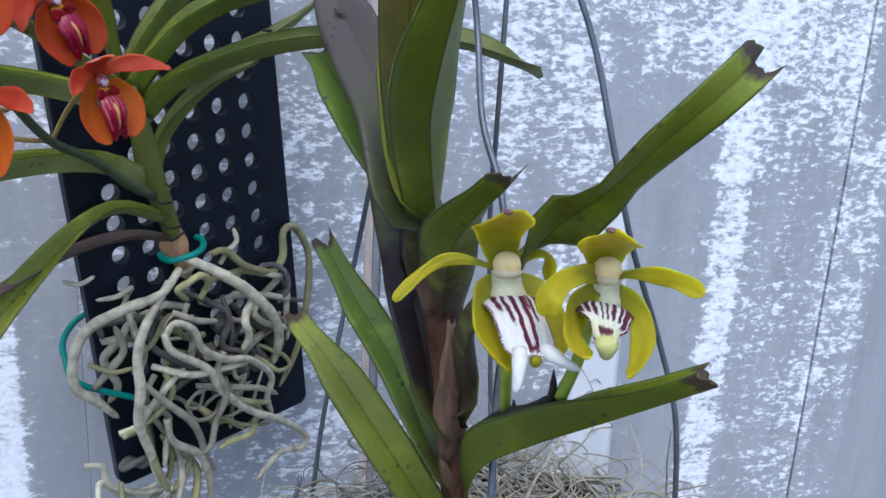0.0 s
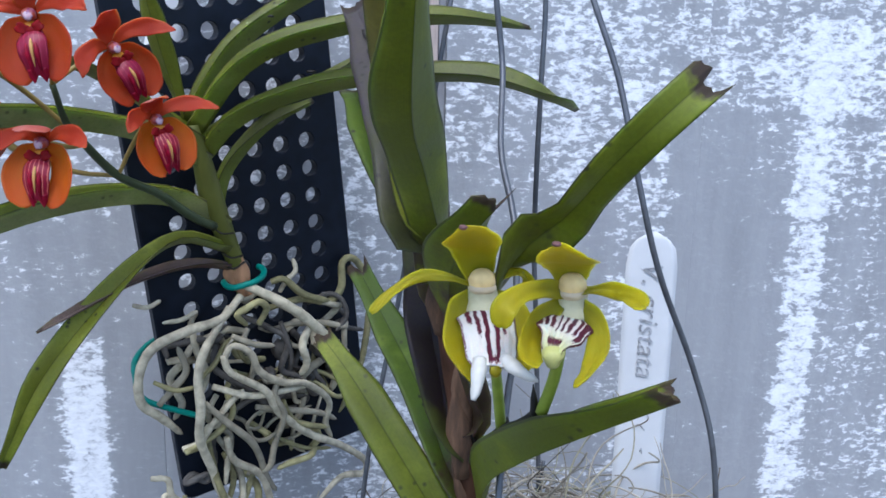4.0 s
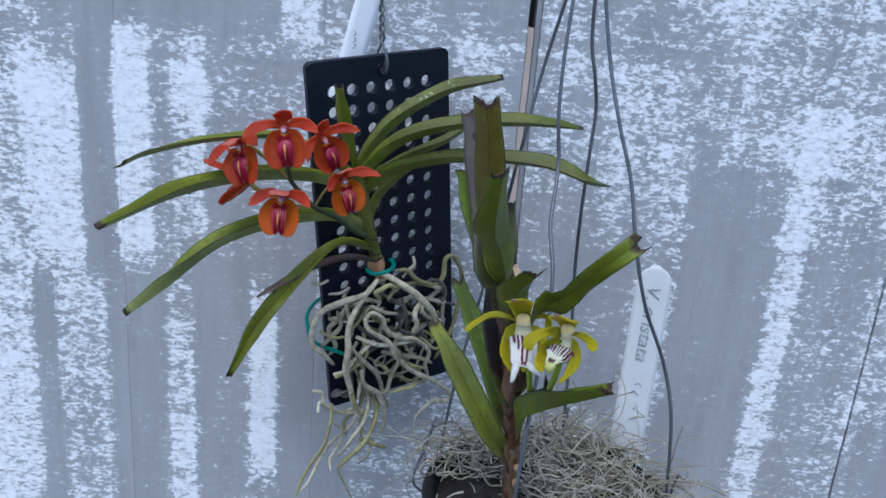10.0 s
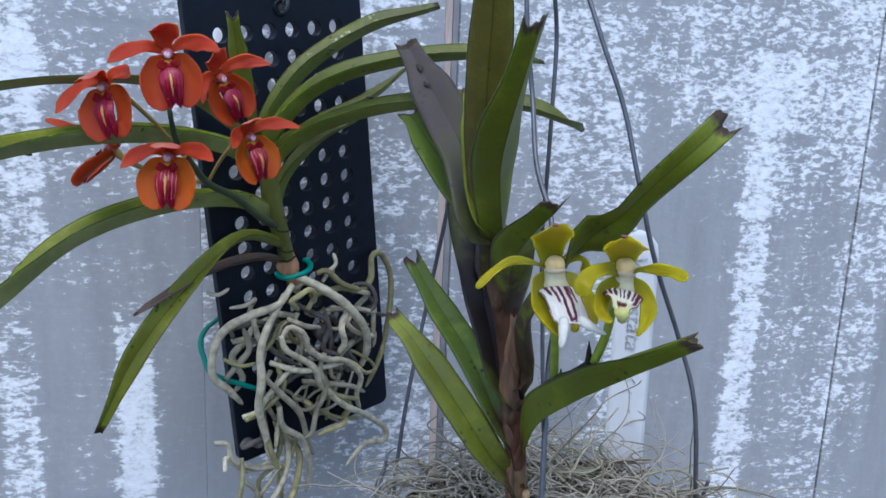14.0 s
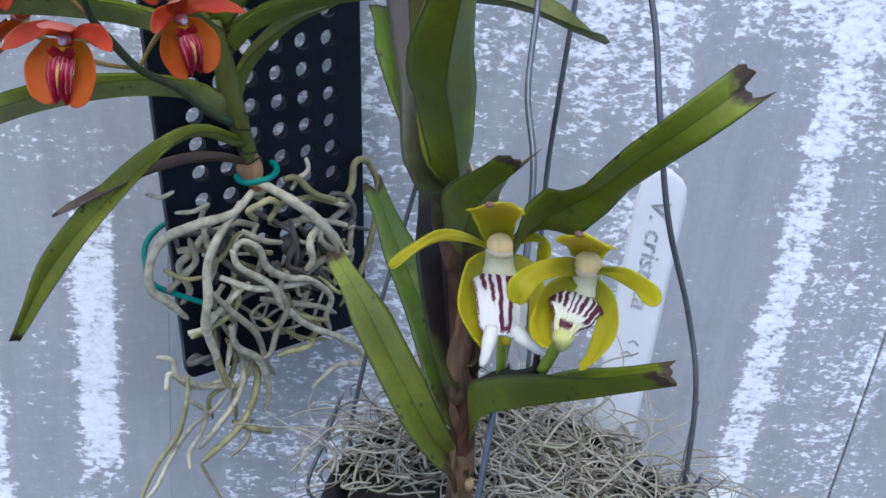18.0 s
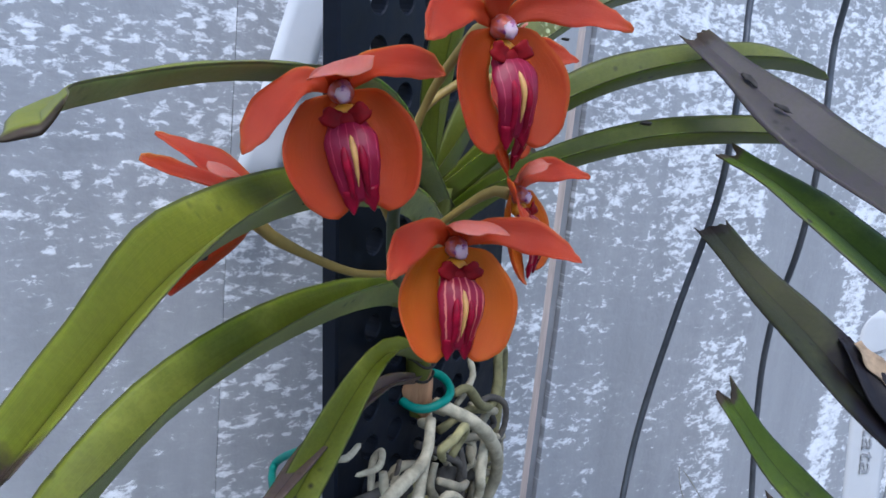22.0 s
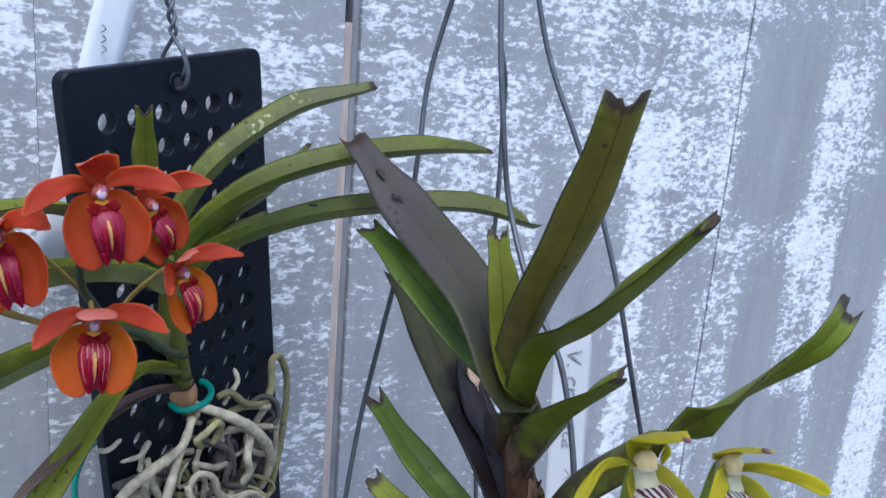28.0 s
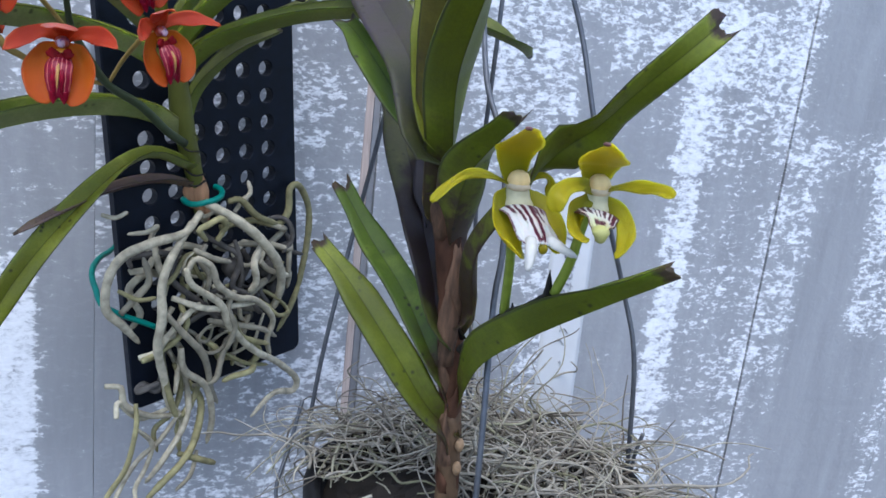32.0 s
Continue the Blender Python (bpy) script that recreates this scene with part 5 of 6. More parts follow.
WIRES = (
    [(0.0980, 0.3350, 1.6100), (0.0860, 0.3460, 1.5430), (0.0790, 0.3400, 1.5060), (0.0720, 0.3350, 1.4665), (0.0662, 0.3400, 1.4230), (0.0588, 0.3420, 1.3790), (0.0497, 0.3360, 1.3350), (0.0450, 0.3345, 1.3020), (0.0426, 0.3310, 1.2740), (0.0480, 0.3180, 1.2600), (0.0590, 0.3050, 1.2600)],
    [(0.0960, 0.3150, 1.6100), (0.0915, 0.3050, 1.5630), (0.0903, 0.2945, 1.5225), (0.0930, 0.2890, 1.4920), (0.0885, 0.2640, 1.4645), (0.0895, 0.2430, 1.4430), (0.0880, 0.2280, 1.4100), (0.0845, 0.2220, 1.3890), (0.0783, 0.2030, 1.3450), (0.0740, 0.1890, 1.2870)],
    [(0.1080, 0.3300, 1.6100), (0.1110, 0.3340, 1.5620), (0.1155, 0.3330, 1.5400), (0.1200, 0.3380, 1.5180), (0.1190, 0.3350, 1.4860), (0.1190, 0.3360, 1.4500), (0.1215, 0.3440, 1.4120), (0.1245, 0.3440, 1.3700), (0.1270, 0.3330, 1.2870)],
    [(0.1090, 0.3190, 1.6100), (0.1175, 0.3090, 1.5560), (0.1250, 0.2930, 1.5200), (0.1340, 0.2815, 1.4890), (0.1390, 0.2700, 1.4570), (0.1490, 0.2660, 1.4200), (0.1680, 0.2710, 1.3800), (0.1760, 0.2640, 1.3470), (0.1820, 0.2620, 1.2870)],
)
tube_part("wire_end", [(0.0590, 0.3050, 1.2620), (0.0400, 0.3020, 1.2560), (0.0237, 0.2993, 1.2684), (0.0310, 0.3130, 1.2880), (0.0365, 0.3196, 1.3069)], 0.0010, WIRE, basket, HB, n=24, sides=7)
for k, w in enumerate(WIRES):
    tube_part("wire", [HOOK] + w, 0.00115, WIRE, basket, HB, n=70, sides=8)
    if k == 0:
        continue
    e = Vector(w[-1])
    out = (e - BC).normalized() * 0.004
    tube_part("wire_end", [e + out * 0.4, e + out * 0.5 + Vector((0, 0, 0.012)), e + out * 0.9 + Vector((0.001, 0, 0.024))], 0.0010, WIRE, basket, HB, n=8, sides=7)
tube_part("hook", [HOOK - Vector((0, 0, 0.004)), HOOK + Vector((0, 0, 0.02)), Vector((HOOK.x, RAIL_Y - 0.012, RAIL_Z - 0.02)), Vector((HOOK.x, RAIL_Y - 0.0075, RAIL_Z + 0.001)), Vector((HOOK.x, RAIL_Y, RAIL_Z + 0.0078)), Vector((HOOK.x, RAIL_Y + 0.008, RAIL_Z)), Vector((HOOK.x, RAIL_Y + 0.007, RAIL_Z - 0.012))], 0.0016, WIRE, basket, HB, n=40, sides=8)
v, f = [], []
rb = random.Random(8)
for i in range(13):
    for k in range(40):
        a, r = 2 * math.pi * k / 40, BR * 0.915 * i / 12
        v.append((BC.x + r * math.cos(a), BC.y + r * math.sin(a), BZ - 0.008 + 0.010 * (1 - (i / 12) ** 2) + rb.uniform(-0.003, 0.003)))
for i in range(12):
    for k in range(40):
        k2 = (k + 1) % 40
        f.append((i * 40 + k, i * 40 + k2, (i + 1) * 40 + k2, (i + 1) * 40 + k))
tagged(new("potting_bark", mesh_from("potting_bark", v, f, FIBRE, False)), "dark potting bark filling the black pot", "bark", kind="stuff")


def moss_strands():
    """Curling strands that lie over the pot, with a few that stand up or hang over the rim."""
    items, r = [], random.Random(17)
    def bare(x, y):
        # the corner where the strands have slid off and the black pot shows
        return math.cos(math.atan2(y - BC.y, x - BC.x) - 3.70) > 0.74 and math.hypot(x - BC.x, y - BC.y) > BR * 0.32
    for k in range(880):
        a, q = r.uniform(0, 2 * math.pi), BR * 1.02 * math.sqrt(r.random())
        if bare(BC.x + q * math.cos(a), BC.y + q * math.sin(a)) and r.random() < 0.95:
            continue
        p = Vector((BC.x + q * math.cos(a), BC.y + q * math.sin(a), BZ + 0.012 * (1 - (q / BR) ** 2) + r.uniform(0, 0.010)))
        h = r.uniform(0, 2 * math.pi)
        stray = r.random() < 0.13
        rise = r.uniform(0.35, 1.3) if stray else r.uniform(-0.15, 0.4)
        bend, lift = r.uniform(-0.75, 0.75), r.uniform(-0.3, 0.12)
        pts = [p.copy()]
        for s in range(r.randint(6, 12)):
            h += bend * 0.8 + r.uniform(-0.35, 0.35)
            rise += lift + r.uniform(-0.25, 0.2)
            d = Vector((math.cos(h), math.sin(h), rise)).normalized()
            p = p + d * r.uniform(0.0050, 0.0095)
            out = math.hypot(p.x - BC.x, p.y - BC.y)
            if out < BR:
                p.z = max(p.z, BZ + 0.001 + r.uniform(0, 0.004))
            if not stray:
                p.z = min(p.z, BZ + 0.021)
            if bare(p.x, p.y) and len(pts) > 2 and r.random() < 0.6:
                break
            pts.append(p.copy())
        if len(pts) < 3:
            continue
        items.append(tube_data(pts, r.choice((0.00035, 0.00045, 0.00055, 0.0008)), n=20, sides=5, taper=0.45))
    return merged(items)


v, f = moss_strands()
tagged(new("air_plant_moss", mesh_from("air_plant_moss", v, f, MOSS)), "tangled grey-green air plant moss on top of the pot", "moss", kind="stuff")

# ---- written label in the pot ----
label = thing("plant_label", (0.1705, 0.3340, 1.3100), "white plastic plant label with faded handwriting standing in the pot", "plant label", "plant labels")
LB, LT = Vector((0.1660, 0.3140, 1.2720)), Vector((0.1732, 0.3340, 1.4210))
part("tag", blade([LB, LB.lerp(LT, 0.5), LT], [(0, 0.0112), (0.90, 0.0118), (0.95, 0.0105), (0.985, 0.0068), (1, 0.0010)], up=(-0.05, -1, 0.08), thick=0.0009, n=40, across=8, offset=label.location), LABELW, label)
label_up = (LT - LB).normalized()
fc = bpy.data.curves.new("lettering", "FONT")
fc.body, fc.size, fc.shear, fc.extrude, fc.align_x = "V. cristata", 0.0130, 0.25, 0.0001, "LEFT"
fc.materials.append(INK)
lw = new("lettering", fc)
lw.parent = label
zf = Vector((-0.05, -1, 0.08))
zf = (zf - label_up * zf.dot(label_up)).normalized()
xf = (-label_up - zf * (-label_up).dot(zf)).normalized()
yf = zf.cross(xf)
lw.matrix_basis = Matrix.Translation(LT - label_up * 0.013 - yf * 0.004 + zf * 0.0009 - label.location) @ Matrix((xf, yf, zf)).transposed().to_4x4()
for k, (d, s) in enumerate(((0.083, 0.005), (0.089, 0.006), (0.1, 0.001))):
    c = LT - label_up * d + zf * 0.0008 + yf * (0.001 * (-1) ** k)
    tube_part("ink_stroke", [c - yf * s * 0.5, c + label_up * 0.0015, c + yf * s * 0.5 - label_up * 0.001], 0.0003, INK, label, label.location, n=8, sides=5)

# ---- yellow orchid ----
YB = Vector((0.0800, 0.2315, 1.2880))
yellow = thing("yellow_orchid", YB, "yellow orchid with white maroon-striped lips rooted in the pot", "orchid")
stem_y = [(0.0805, 0.2310, 1.2870), (0.0800, 0.2320, 1.3100), (0.0785, 0.2330, 1.3300), (0.0750, 0.2345, 1.3650), (0.0720, 0.2350, 1.3930), (0.0672, 0.2365, 1.4230), (0.0600, 0.2310, 1.4440), (0.0570, 0.2300, 1.4560)]
tube_part("stem", stem_y, [(0, 0.0036), (0.2, 0.0040), (0.5, 0.0050), (0.8, 0.0054), (1, 0.0028)], STEMY, yellow, YB, n=34, sides=14, lump=0.03)
tube_part("stem", [(0.0805, 0.2310, 1.2860), (0.0787, 0.2328, 1.3200), (0.0770, 0.2335, 1.3420)], [(0, 0.0044), (0.5, 0.0050), (1, 0.0047)], plain_mat("old_stem_base", (0.115, 0.068, 0.034), 0.75, vary=0.8, scale=160, stretch=(1, 1, 0.5), rel=0.5), yellow, YB, "brown old stem base", n=12, sides=12, lump=0.08, seed=3)
for k, z in enumerate((1.3200, 1.3300)):
    part("root_bud", ball_bm((0.0018, 0.0018, 0.0030), Vector((0.0805, 0.2275, z)) - YB, 10), plain_mat("tan_root_bud", (0.30, 0.19, 0.10), 0.7, vary=0.5, scale=300), yellow)
rs = random.Random(31)
for k in range(9):
    z = 1.312 + 0.011 * k
    seg = [(Vector(p), Vector(q)) for p, q in zip(stem_y, stem_y[1:]) if p[2] <= z <= q[2]][0]
    c = seg[0].lerp(seg[1], (z - seg[0].z) / (seg[1].z - seg[0].z))
    w = rs.uniform(-1.2, 1.0)
    d = Vector((math.sin(w), -math.cos(w), 0))
    part("sheath", blade([c + d * 0.0042 - Vector((0, 0, 0.006)), c + d * 0.0058, c + d * 0.0064 + Vector((rs.uniform(-0.001, 0.001), 0, rs.uniform(0.006, 0.011)))], [(0, 0.0030), (0.5, rs.uniform(0.0022, 0.0036)), (0.85, 0.0012), (1, 0.0003)], tuple(d), 0, -0.55, 0.0004, 10, 6, 0.002, 0.0005, 300 + k, YB), SHEATHY if k % 3 else STEMY, yellow, "torn papery leaf sheath")
HY = 0.0082


def yleaf(pts, half, mat, seed, up=(0, 0, 1), fold=0.35, tip=0.62, root=0.85, jag=0.0034, label=""):
    # the base of the leaf clasps the stem a little lower down
    z = pts[0][2] - 0.010
    axis = [(Vector(p), Vector(q)) for p, q in zip(stem_y, stem_y[1:]) if p[2] <= z <= q[2]][0]
    foot = axis[0].lerp(axis[1], (z - axis[0].z) / (axis[1].z - axis[0].z))
    foot += (Vector(pts[1]) - foot).normalized() * 0.002
    return strap([tuple(foot)] + pts, half, mat, yellow, YB, seed, fold, up, tip, root, jag, 0.0020, 0.0, label)


yleaf([(0.0762, 0.2337, 1.3339), (0.0661, 0.2327, 1.3453), (0.0528, 0.2407, 1.3657), (0.0385, 0.2550, 1.3865), (0.0280, 0.2655, 1.3986)], HY * 0.92, LEAF_YD, 41, up=(0.1, -1, 0.4), fold=0.2, tip=0.5)
yleaf([(0.0743, 0.2350, 1.3520), (0.0683, 0.2376, 1.3629), (0.0613, 0.2579, 1.3814), (0.0516, 0.2808, 1.3976), (0.0413, 0.2938, 1.4159)], HY * 0.86, LEAF_YG, 42, up=(0.0, -1, 0.5), fold=0.3, tip=0.6)
yleaf([(0.0546, 0.2307, 1.4442), (0.0533, 0.2494, 1.4690), (0.0492, 0.2888, 1.4896), (0.0414, 0.3247, 1.5127)], HY * 1.26, LEAF_YP, 43, up=(-0.3, -0.5, 0.6), fold=0.18, tip=0.5, label="dull purple-flushed leaf")
yleaf([(0.0657, 0.2331, 1.4325), (0.0535, 0.2556, 1.4534), (0.0437, 0.2880, 1.4742), (0.0396, 0.3053, 1.4814)], HY * 1.10, LEAF_YG, 44, up=(-0.1, -0.5, 0.6), fold=0.3, tip=0.55)
yleaf([(0.0692, 0.2354, 1.3782), (0.0652, 0.2386, 1.3968), (0.0635, 0.2465, 1.4089), (0.0657, 0.2640, 1.4181), (0.0663, 0.2861, 1.4305), (0.0691, 0.3111, 1.4416), (0.0696, 0.3339, 1.4547)], HY * 1.18, LEAF_YX, 45, up=(-0.2, -0.6, 0.5), fold=0.25, tip=0.68, label="green leaf scorched black in its middle")
yleaf([(0.0573, 0.2309, 1.4439), (0.0517, 0.2154, 1.4743), (0.0464, 0.1955, 1.5034), (0.0438, 0.1838, 1.5243), (0.0400, 0.1733, 1.5430)], HY * 0.96, LEAF_YB, 46, up=(0.3, 1, 0.6), fold=0.2, tip=0.75, jag=0.003, label="olive-brown upright leaf")
yleaf([(0.0665, 0.2332, 1.4202), (0.0634, 0.2260, 1.4402), (0.0563, 0.2096, 1.4649), (0.0498, 0.1832, 1.4839), (0.0475, 0.1485, 1.5186)], HY * 1.12, LEAF_Y, 47, up=(-0.33, -0.05, 0.94), fold=0.5, root=0.85, tip=0.5)
yleaf([(0.0555, 0.2310, 1.4520), (0.0527, 0.2336, 1.4790), (0.0512, 0.2366, 1.4950)], HY * 0.72, LEAF_O, 48, up=(-0.3, -1, 0.2), tip=0.6)
yleaf([(0.0693, 0.2332, 1.4059), (0.0650, 0.2157, 1.4337), (0.0676, 0.2054, 1.4468), (0.0737, 0.1957, 1.4578)], HY * 1.10, LEAF_YS, 49, up=(0.08, 0.0, 1), root=0.85, fold=0.5, tip=0.80)
yleaf([(0.0756, 0.2319, 1.3848), (0.0670, 0.2085, 1.4164), (0.0747, 0.1804, 1.4470), (0.0833, 0.1696, 1.4593), (0.0905, 0.1593, 1.4726), (0.0991, 0.1506, 1.4848), (0.1081, 0.1519, 1.4924)], HY * 0.94, LEAF_YS, 50, up=(0.40, -0.70, 0.56), root=0.85, fold=0.25, tip=0.60)
yleaf([(0.0785, 0.2311, 1.3414), (0.0765, 0.2111, 1.3695), (0.0809, 0.1882, 1.3891), (0.0909, 0.1647, 1.4077), (0.1049, 0.1476, 1.4224)], HY * 0.84, LEAF_Y, 51, up=(0.08, 0.03, 1), root=0.8, fold=1.1)
for k, (p, q) in enumerate((((0.0728, 0.2290, 1.3620), (0.0700, 0.2300, 1.3960)), ((0.0745, 0.2300, 1.3780), (0.0710, 0.2290, 1.4080)), ((0.0655, 0.2320, 1.4100), (0.0630, 0.2300, 1.4330)))):
    part("sheath", blade([p, Vector(p).lerp(Vector(q), 0.5) + Vector((0, -0.0015, 0)), q], [(0, 0.0025), (0.5, 0.0045), (1, 0.0012)], (0, -1, 0), 0, -0.5, 0.0006, 8, 6, 0.002, 0.0004, 60 + k, YB), SHEATHY, yellow, "torn papery leaf sheath")
part("leaf_scar", blade([(0.0736, 0.2790, 1.4340), (0.0733, 0.2740, 1.4305), (0.0722, 0.2680, 1.4262)], [(0, 0.0010), (0.5, 0.0032), (1, 0.0010)], (-0.2, -0.6, 0.5), 0, 0.3, 0.0008, 12, 8, 0.001, 0.0006, 5, YB), plain_mat("bleached_scar", (0.42, 0.30, 0.19), 0.8, vary=0.5, scale=300), yellow, "bleached patch in the scorched leaf")
part("leaf_scar", blade([(0.0722, 0.2826, 1.4342), (0.0712, 0.2762, 1.4300), (0.0690, 0.2682, 1.4246), (0.0668, 0.2572, 1.4176), (0.0655, 0.2480, 1.4116)], [(0, 0.0020), (0.25, 0.0046), (0.6, 0.0050), (1, 0.0016)], (-0.2, -0.6, 0.5), 0, 0.3, 0.0008, 16, 8, 0.002, 0.0008, 6, YB), plain_mat("charred_leaf_tissue", (0.013, 0.010, 0.012), 0.6, vary=0.6, scale=240, rel=0.5), yellow, "blackened scorched patch")
for k, (p, q, r) in enumerate((((0.0440, 0.3098, 1.5028), (0.0450, 0.3048, 1.4996), 0.0013), ((0.0452, 0.2982, 1.4956), (0.0482, 0.2948, 1.4938), 0.0011), ((0.0492, 0.2990, 1.4950), (0.0506, 0.2960, 1.4925), 0.0008))):
    lift = Vector((-0.3, -0.5, 0.6)).normalized() * 0.0016
    part("leaf_scar", blade([Vector(p) + lift, Vector(p).lerp(Vector(q), 0.5) + lift + Vector((0.0006 * (-1) ** k, 0, 0.0004)), Vector(q) + lift], [(0, r * 0.3), (0.4, r), (0.75, r * 0.6), (1, r * 0.2)], (-0.3, -0.5, 0.6), 0, 0, 0.0005, 10, 6, 0.0005, 0.0003, 80 + k, YB), DARKSPOT, yellow, "dark chewed scar")
tube_part("flower_stalk", [(0.0755, 0.2260, 1.3700), (0.0768, 0.2100, 1.3840), (0.0779, 0.1977, 1.3938), (0.0800, 0.1860, 1.4006), (0.0820, 0.1785, 1.4066), (0.0834, 0.1735, 1.4104)], [(0, 0.0016), (0.6, 0.0013), (0.85, 0.0014), (1, 0.0009)], BLACKSTALK, yellow, YB, n=24, sides=9, lump=0.1)
tube_part("bract", [(0.0822, 0.1770, 1.4078), (0.0812, 0.1752, 1.4120), (0.0806, 0.1745, 1.4168)], [(0, 0.0015), (0.5, 0.0010), (1, 0.0002)], BLACKSTALK, yellow, YB, n=10, sides=8)
tube_part("bract", [(0.0776, 0.1985, 1.3920), (0.0790, 0.1945, 1.3965), (0.0786, 0.1935, 1.3995)], [(0, 0.0017), (0.5, 0.0013), (1, 0.0003)], BLACKSTALK, yellow, YB, n=10, sides=8)


def mm(*p):
    return tuple(q * 0.001 for q in p)


def yellow_flower(place, node_at, bend, seed, hood, hood_up, arms, sepals, lip_line, lip_width, lip_mat_, forked):
    """One flower round its anther cap: hooded back sepal, two petals, two side sepals and a lip reaching forward."""
    place = Vector(place)
    v, f = tube_data([Vector(node_at) - place, Vector(bend) - place, mm(0.5, 5, -5), mm(0.3, 2.5, -1)], [(0, 0.0016), (0.5, 0.0015), (0.85, 0.0018), (1, 0.0022)], n=20, sides=10)
    fl = hang("flower", mesh_from("pedicel", v, f, PEDY), yellow, "open yellow flower with a white maroon-striped lip", place - YB)
    part("dorsal_sepal", blade([mm(*p) for p in hood], [(0, 0.0034), (0.14, 0.0046), (0.30, 0.0058), (0.50, 0.0070), (0.56, 0.0068), (0.75, 0.0048), (0.93, 0.0024), (1, 0.0010)], hood_up, 0, 0.08, 0.0009, 26, 12, 0, 0.0006, seed), YELLOW, fl)
    part("sepal_tip", ball_bm((0.0010, 0.0014, 0.0006), mm(*hood[-1]), 10, 0.1, seed), TIPBROWN, fl, "brown-purple sepal tip")
    for pts, half, up in arms:
        part("petal", blade([mm(*p) for p in pts], [(0, half * 0.75), (0.3, half * 0.9), (0.62, half * 0.95), (0.85, half * 1.15), (0.95, half * 0.95), (1, half * 0.45)], up, 0, 0.25, 0.0009, 26, 10, 0, 0.0008, seed + len(pts)), YELLOW, fl)
    for pts, half, up in sepals:
        part("lateral_sepal", blade([mm(*p) for p in pts], [(0, half * 0.6), (0.25, half), (0.7, half * 1.1), (0.92, half * 0.8), (1, half * 0.3)], up, 0, 0.3, 0.0010, 24, 10, 0, 0.0007, seed + 7 * len(pts)), YELLOW, fl)
    lip = part("lip", blade([mm(*p) for p in lip_line], lip_width, (0.05, -0.35, 1), 0, -0.16, 0.0014, 30, 24, 0, 0.0008, seed), lip_mat_, fl, "white lip with ragged maroon stripes")
    e = Vector(mm(*lip_line[-1]))
    if forked:
        part("lip_prong", blade([e + Vector(mm(-2.6, 2.0, 1.0)), e + Vector(mm(-3.3, -0.4, -0.6)), e + Vector(mm(-3.9, -1.8, -3.6)), e + Vector(mm(-4.8, -3.0, -6.8))], [(0, 0.0016), (0.35, 0.0017), (0.8, 0.0012), (1, 0.0006)], (-0.2, -1, 0.6), 0, -0.35, 0.0014, 14, 8, 0, 0.0002, seed), WHITE, lip, "white forked lip tip")
        part("lip_prong", blade([e + Vector(mm(2.4, 2.0, 1.0)), e + Vector(mm(4.0, -0.2, 0.2)), e + Vector(mm(6.4, -1.8, -1.3)), e + Vector(mm(9.4, -3.0, -2.9))], [(0, 0.0016), (0.35, 0.0018), (0.8, 0.0010), (1, 0.0003)], (-0.2, -0.8, 0.9), 0, -0.35, 0.0014, 14, 8, 0, 0.0002, seed), WHITE, lip, "white forked lip tip")
        part("lip_callus", ball_bm((0.0014, 0.0012, 0.0016), e + Vector(mm(0.6, 0.6, -1.6)), 12), YELLOW, lip)
    else:
        part("lip_tip", blade([e + Vector(mm(0.6, 1.6, 0.5)), e + Vector(mm(0.0, -0.2, -0.6)), e + Vector(mm(0.1, 0.0, -3.2))], [(0, 0.0024), (0.5, 0.0022), (0.9, 0.0014), (1, 0.0008)], (-0.3, -0.9, 0.5), 0, -0.3, 0.0016, 12, 8, 0, 0, seed), PALEGREEN, lip, "greenish yellow lip tip")
    v, f = tube_data([mm(0.2, 3.0, 0.5), mm(0.2, 1.2, -1.6), mm(0.5, 1.0, -4.2), mm(0.6, 0.2, -7.6)], [(0, 0.0026), (0.3, 0.0034), (0.65, 0.0038), (1, 0.0048)], n=14, sides=16)
    col = hang("column", mesh_from("column", v, f, COLUMN), fl, "pale translucent column")
    part("anther_cap", ball_bm((0.0034, 0.0030, 0.0031), mm(0, 0, 0.3), 18, 0.03, seed), CREAM, col, "cream yellow anther cap")
    part("cap_rim", ball_bm((0.0036, 0.0031, 0.0017), mm(0.1, -0.1, -1.4), 18, 0.04, seed), CAPRIM, col)
    return fl


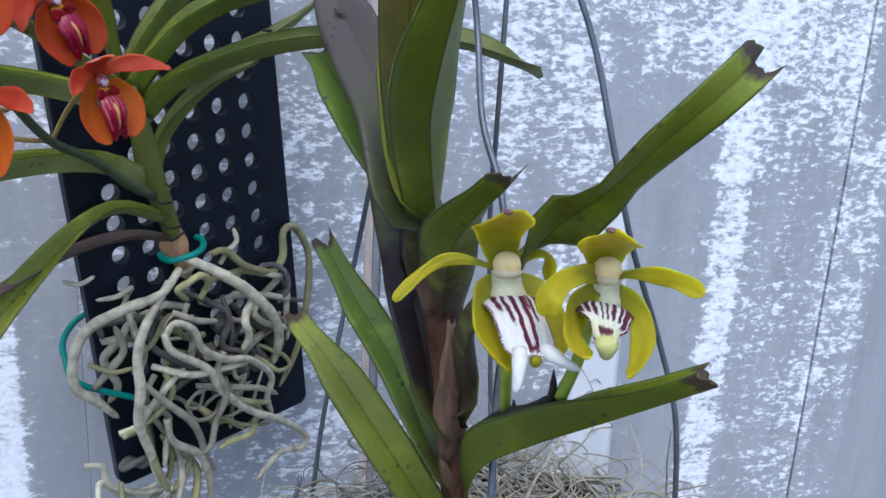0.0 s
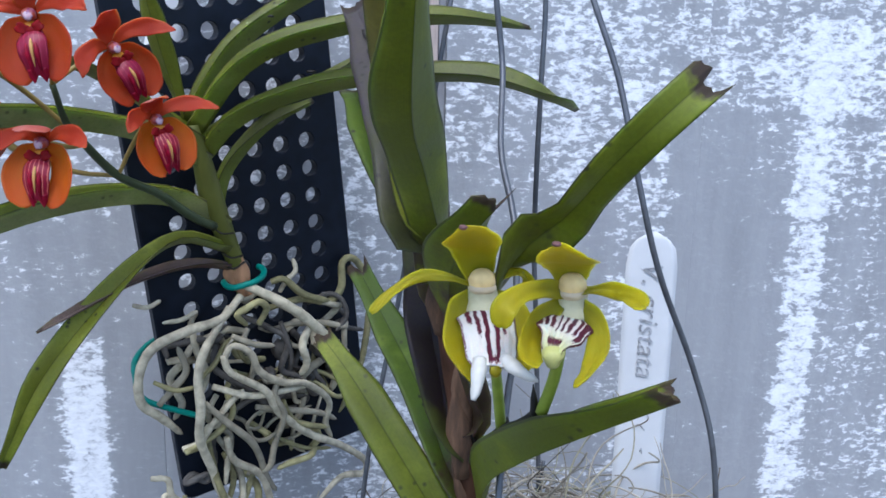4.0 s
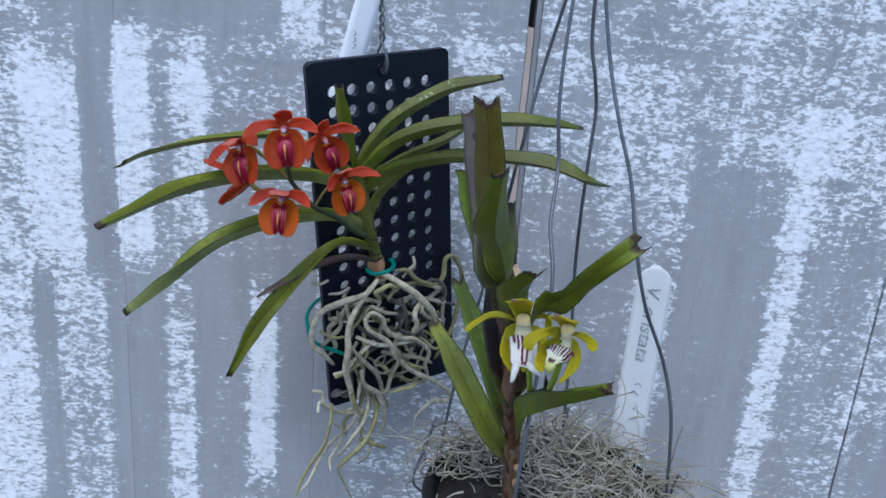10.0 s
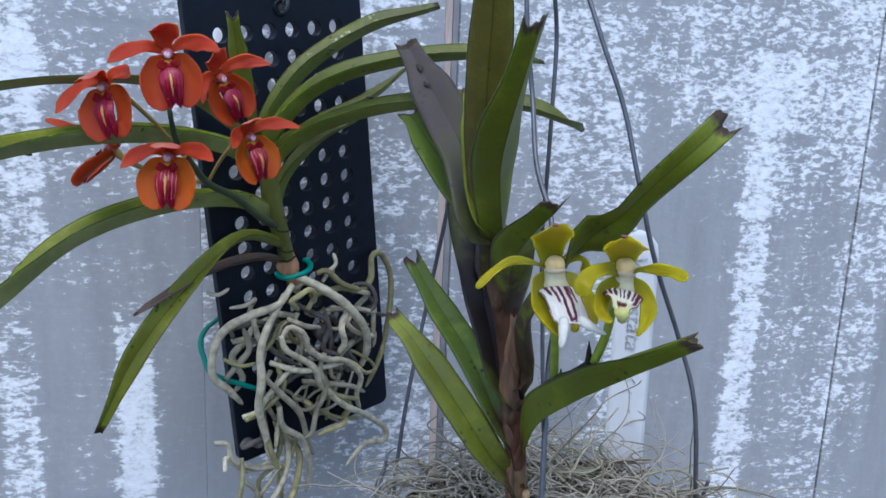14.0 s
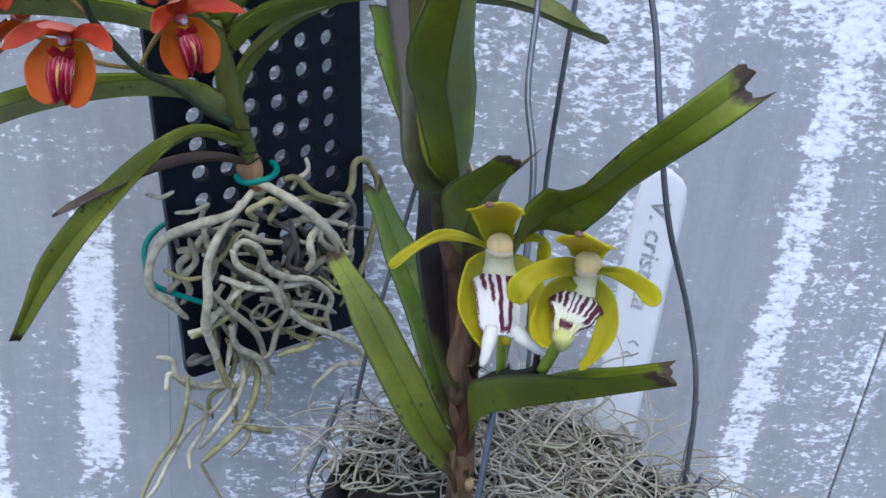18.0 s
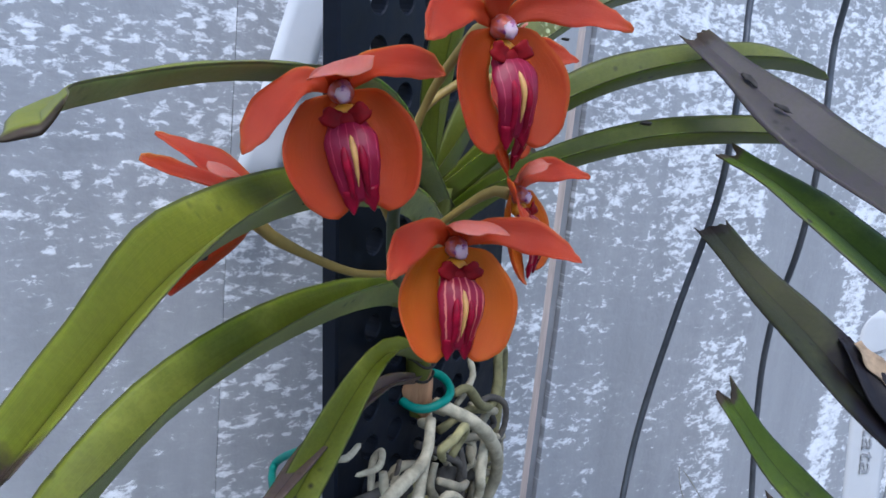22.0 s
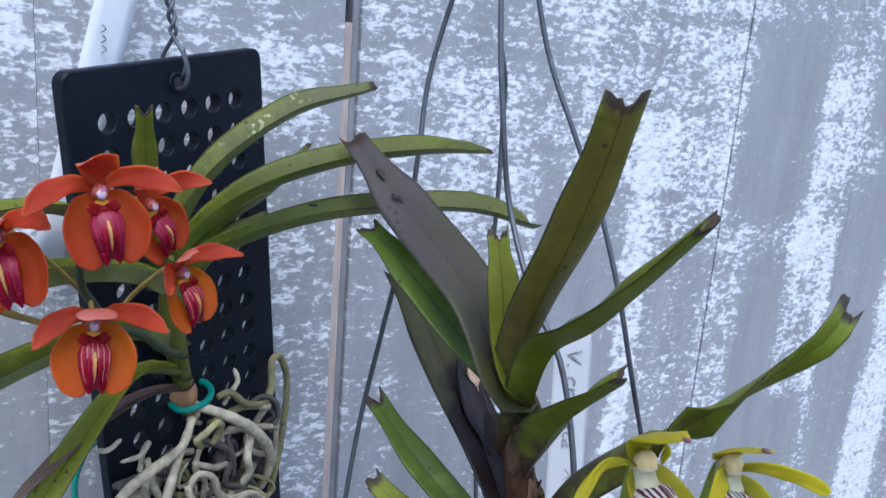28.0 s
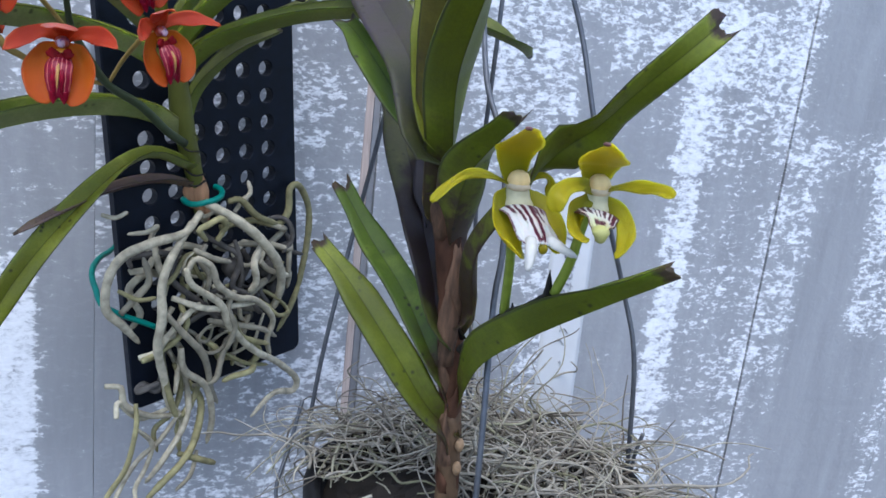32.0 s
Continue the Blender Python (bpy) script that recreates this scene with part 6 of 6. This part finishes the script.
yellow_flower((0.0671, 0.1761, 1.4431), (0.0779, 0.1977, 1.3945), (0.0735, 0.1890, 1.4175), 71,
              [(0, 3, 0), (-0.8, 2.6, 4), (-2.2, -0.6, 8.4), (-4.1, -6.6, 12.1), (-6.2, -13, 15.2), (-8.2, -20.1, 17.7)], [(-0.2, -1, 0.1), (-0.2, -0.9, -0.1), (0.05, -0.6, -0.8), (0.1, -0.4, -1)],
              (([(-1.5, 1, -1.5), (-8, 1.5, 0.8), (-15, 1, 1.2), (-21.5, -1, -1.8), (-27.0, -2.7, -6.4)], 0.0014, (-0.1, -0.9, 0.9)),
               ([(1.5, 1.5, -1.5), (5, 2.5, 0.8), (9.5, 3.5, 1.4), (12.2, 4.5, -1), (12.8, 5, -6)], 0.0014, [(0, -0.9, 0.8), (0.3, -1, 0.3)])),
              (([(-1, 1.5, -3.5), (-5.6, -1.5, -7.5), (-7.0, -8, -11.6), (-7.0, -14.5, -14.8), (-5.6, -20.4, -17.4)], 0.0040, (0.5, -0.5, 0.9)),
               ([(1.5, 1.5, -3.5), (7.2, -0.5, -6.4), (9.2, -6, -10.5), (9.0, -11, -14.2), (7.6, -15, -17.4)], 0.0032, (-0.6, -0.6, 0.8))),
              [(0.7, 1.0, -7.8), (0.4, -4.5, -6.6), (0.1, -11, -8.2), (-0.6, -17.5, -10.4), (-1.2, -23.4, -12.3)], [(0, 0.0050), (0.22, 0.0070), (0.5, 0.0067), (0.8, 0.0058), (1, 0.0047)], LIP_LONG, True)
yellow_flower((0.0853, 0.1617, 1.4456), (0.0830, 0.1745, 1.4092), (0.0852, 0.1708, 1.4220), 72,
              [(0, 2.8, 0.3), (-0.4, 1.6, 3.2), (-1.6, -1.8, 6.0), (-3.2, -6.2, 8.0), (-5.8, -11.2, 11.0), (-8.7, -16.2, 13.8)], [(-0.4, -1, 0.1), (-0.3, -0.9, -0.1), (-0.2, -0.6, -0.8), (-0.2, -0.4, -1)],
              (([(-1.5, 0.5, -1.5), (-7, -3, 0.4), (-13.5, -7.5, 0.8), (-17.6, -10.6, -1.4), (-18.2, -11, -5.6)], 0.0024, [(0, -0.8, 0.9), (-0.2, -1, 0.4), (-0.7, -0.8, 0.2)]),
               ([(1.5, 0.5, -1.5), (4.8, -6, 1.0), (6.8, -14, 2.5), (7.6, -20, 3.0), (7.8, -25.0, 2.4)], 0.0019, (-0.9, -0.3, 0.75))),
              (([(-1.5, 1, -3.5), (-8, -3.5, -6.6), (-11.8, -9.5, -9.5), (-13.2, -15, -11.2), (-13.0, -20.4, -11.1)], 0.0027, (0.4, -0.6, 0.9)),
               ([(1.5, 0.5, -3.5), (4.0, -7, -6.2), (2.6, -14, -9.6), (-1.0, -20, -12.4), (-5.4, -24.3, -14.0)], 0.0023, (-0.7, -0.5, 0.7))),
              [(-0.4, 0.5, -7.4), (-2.8, -6, -6.4), (-5.6, -12, -6.2), (-8.4, -18, -6.6), (-10.0, -22.2, -7.6)], [(0, 0.0048), (0.24, 0.0066), (0.5, 0.0054), (0.8, 0.0030), (1, 0.0018)], LIP_SHORT, False)
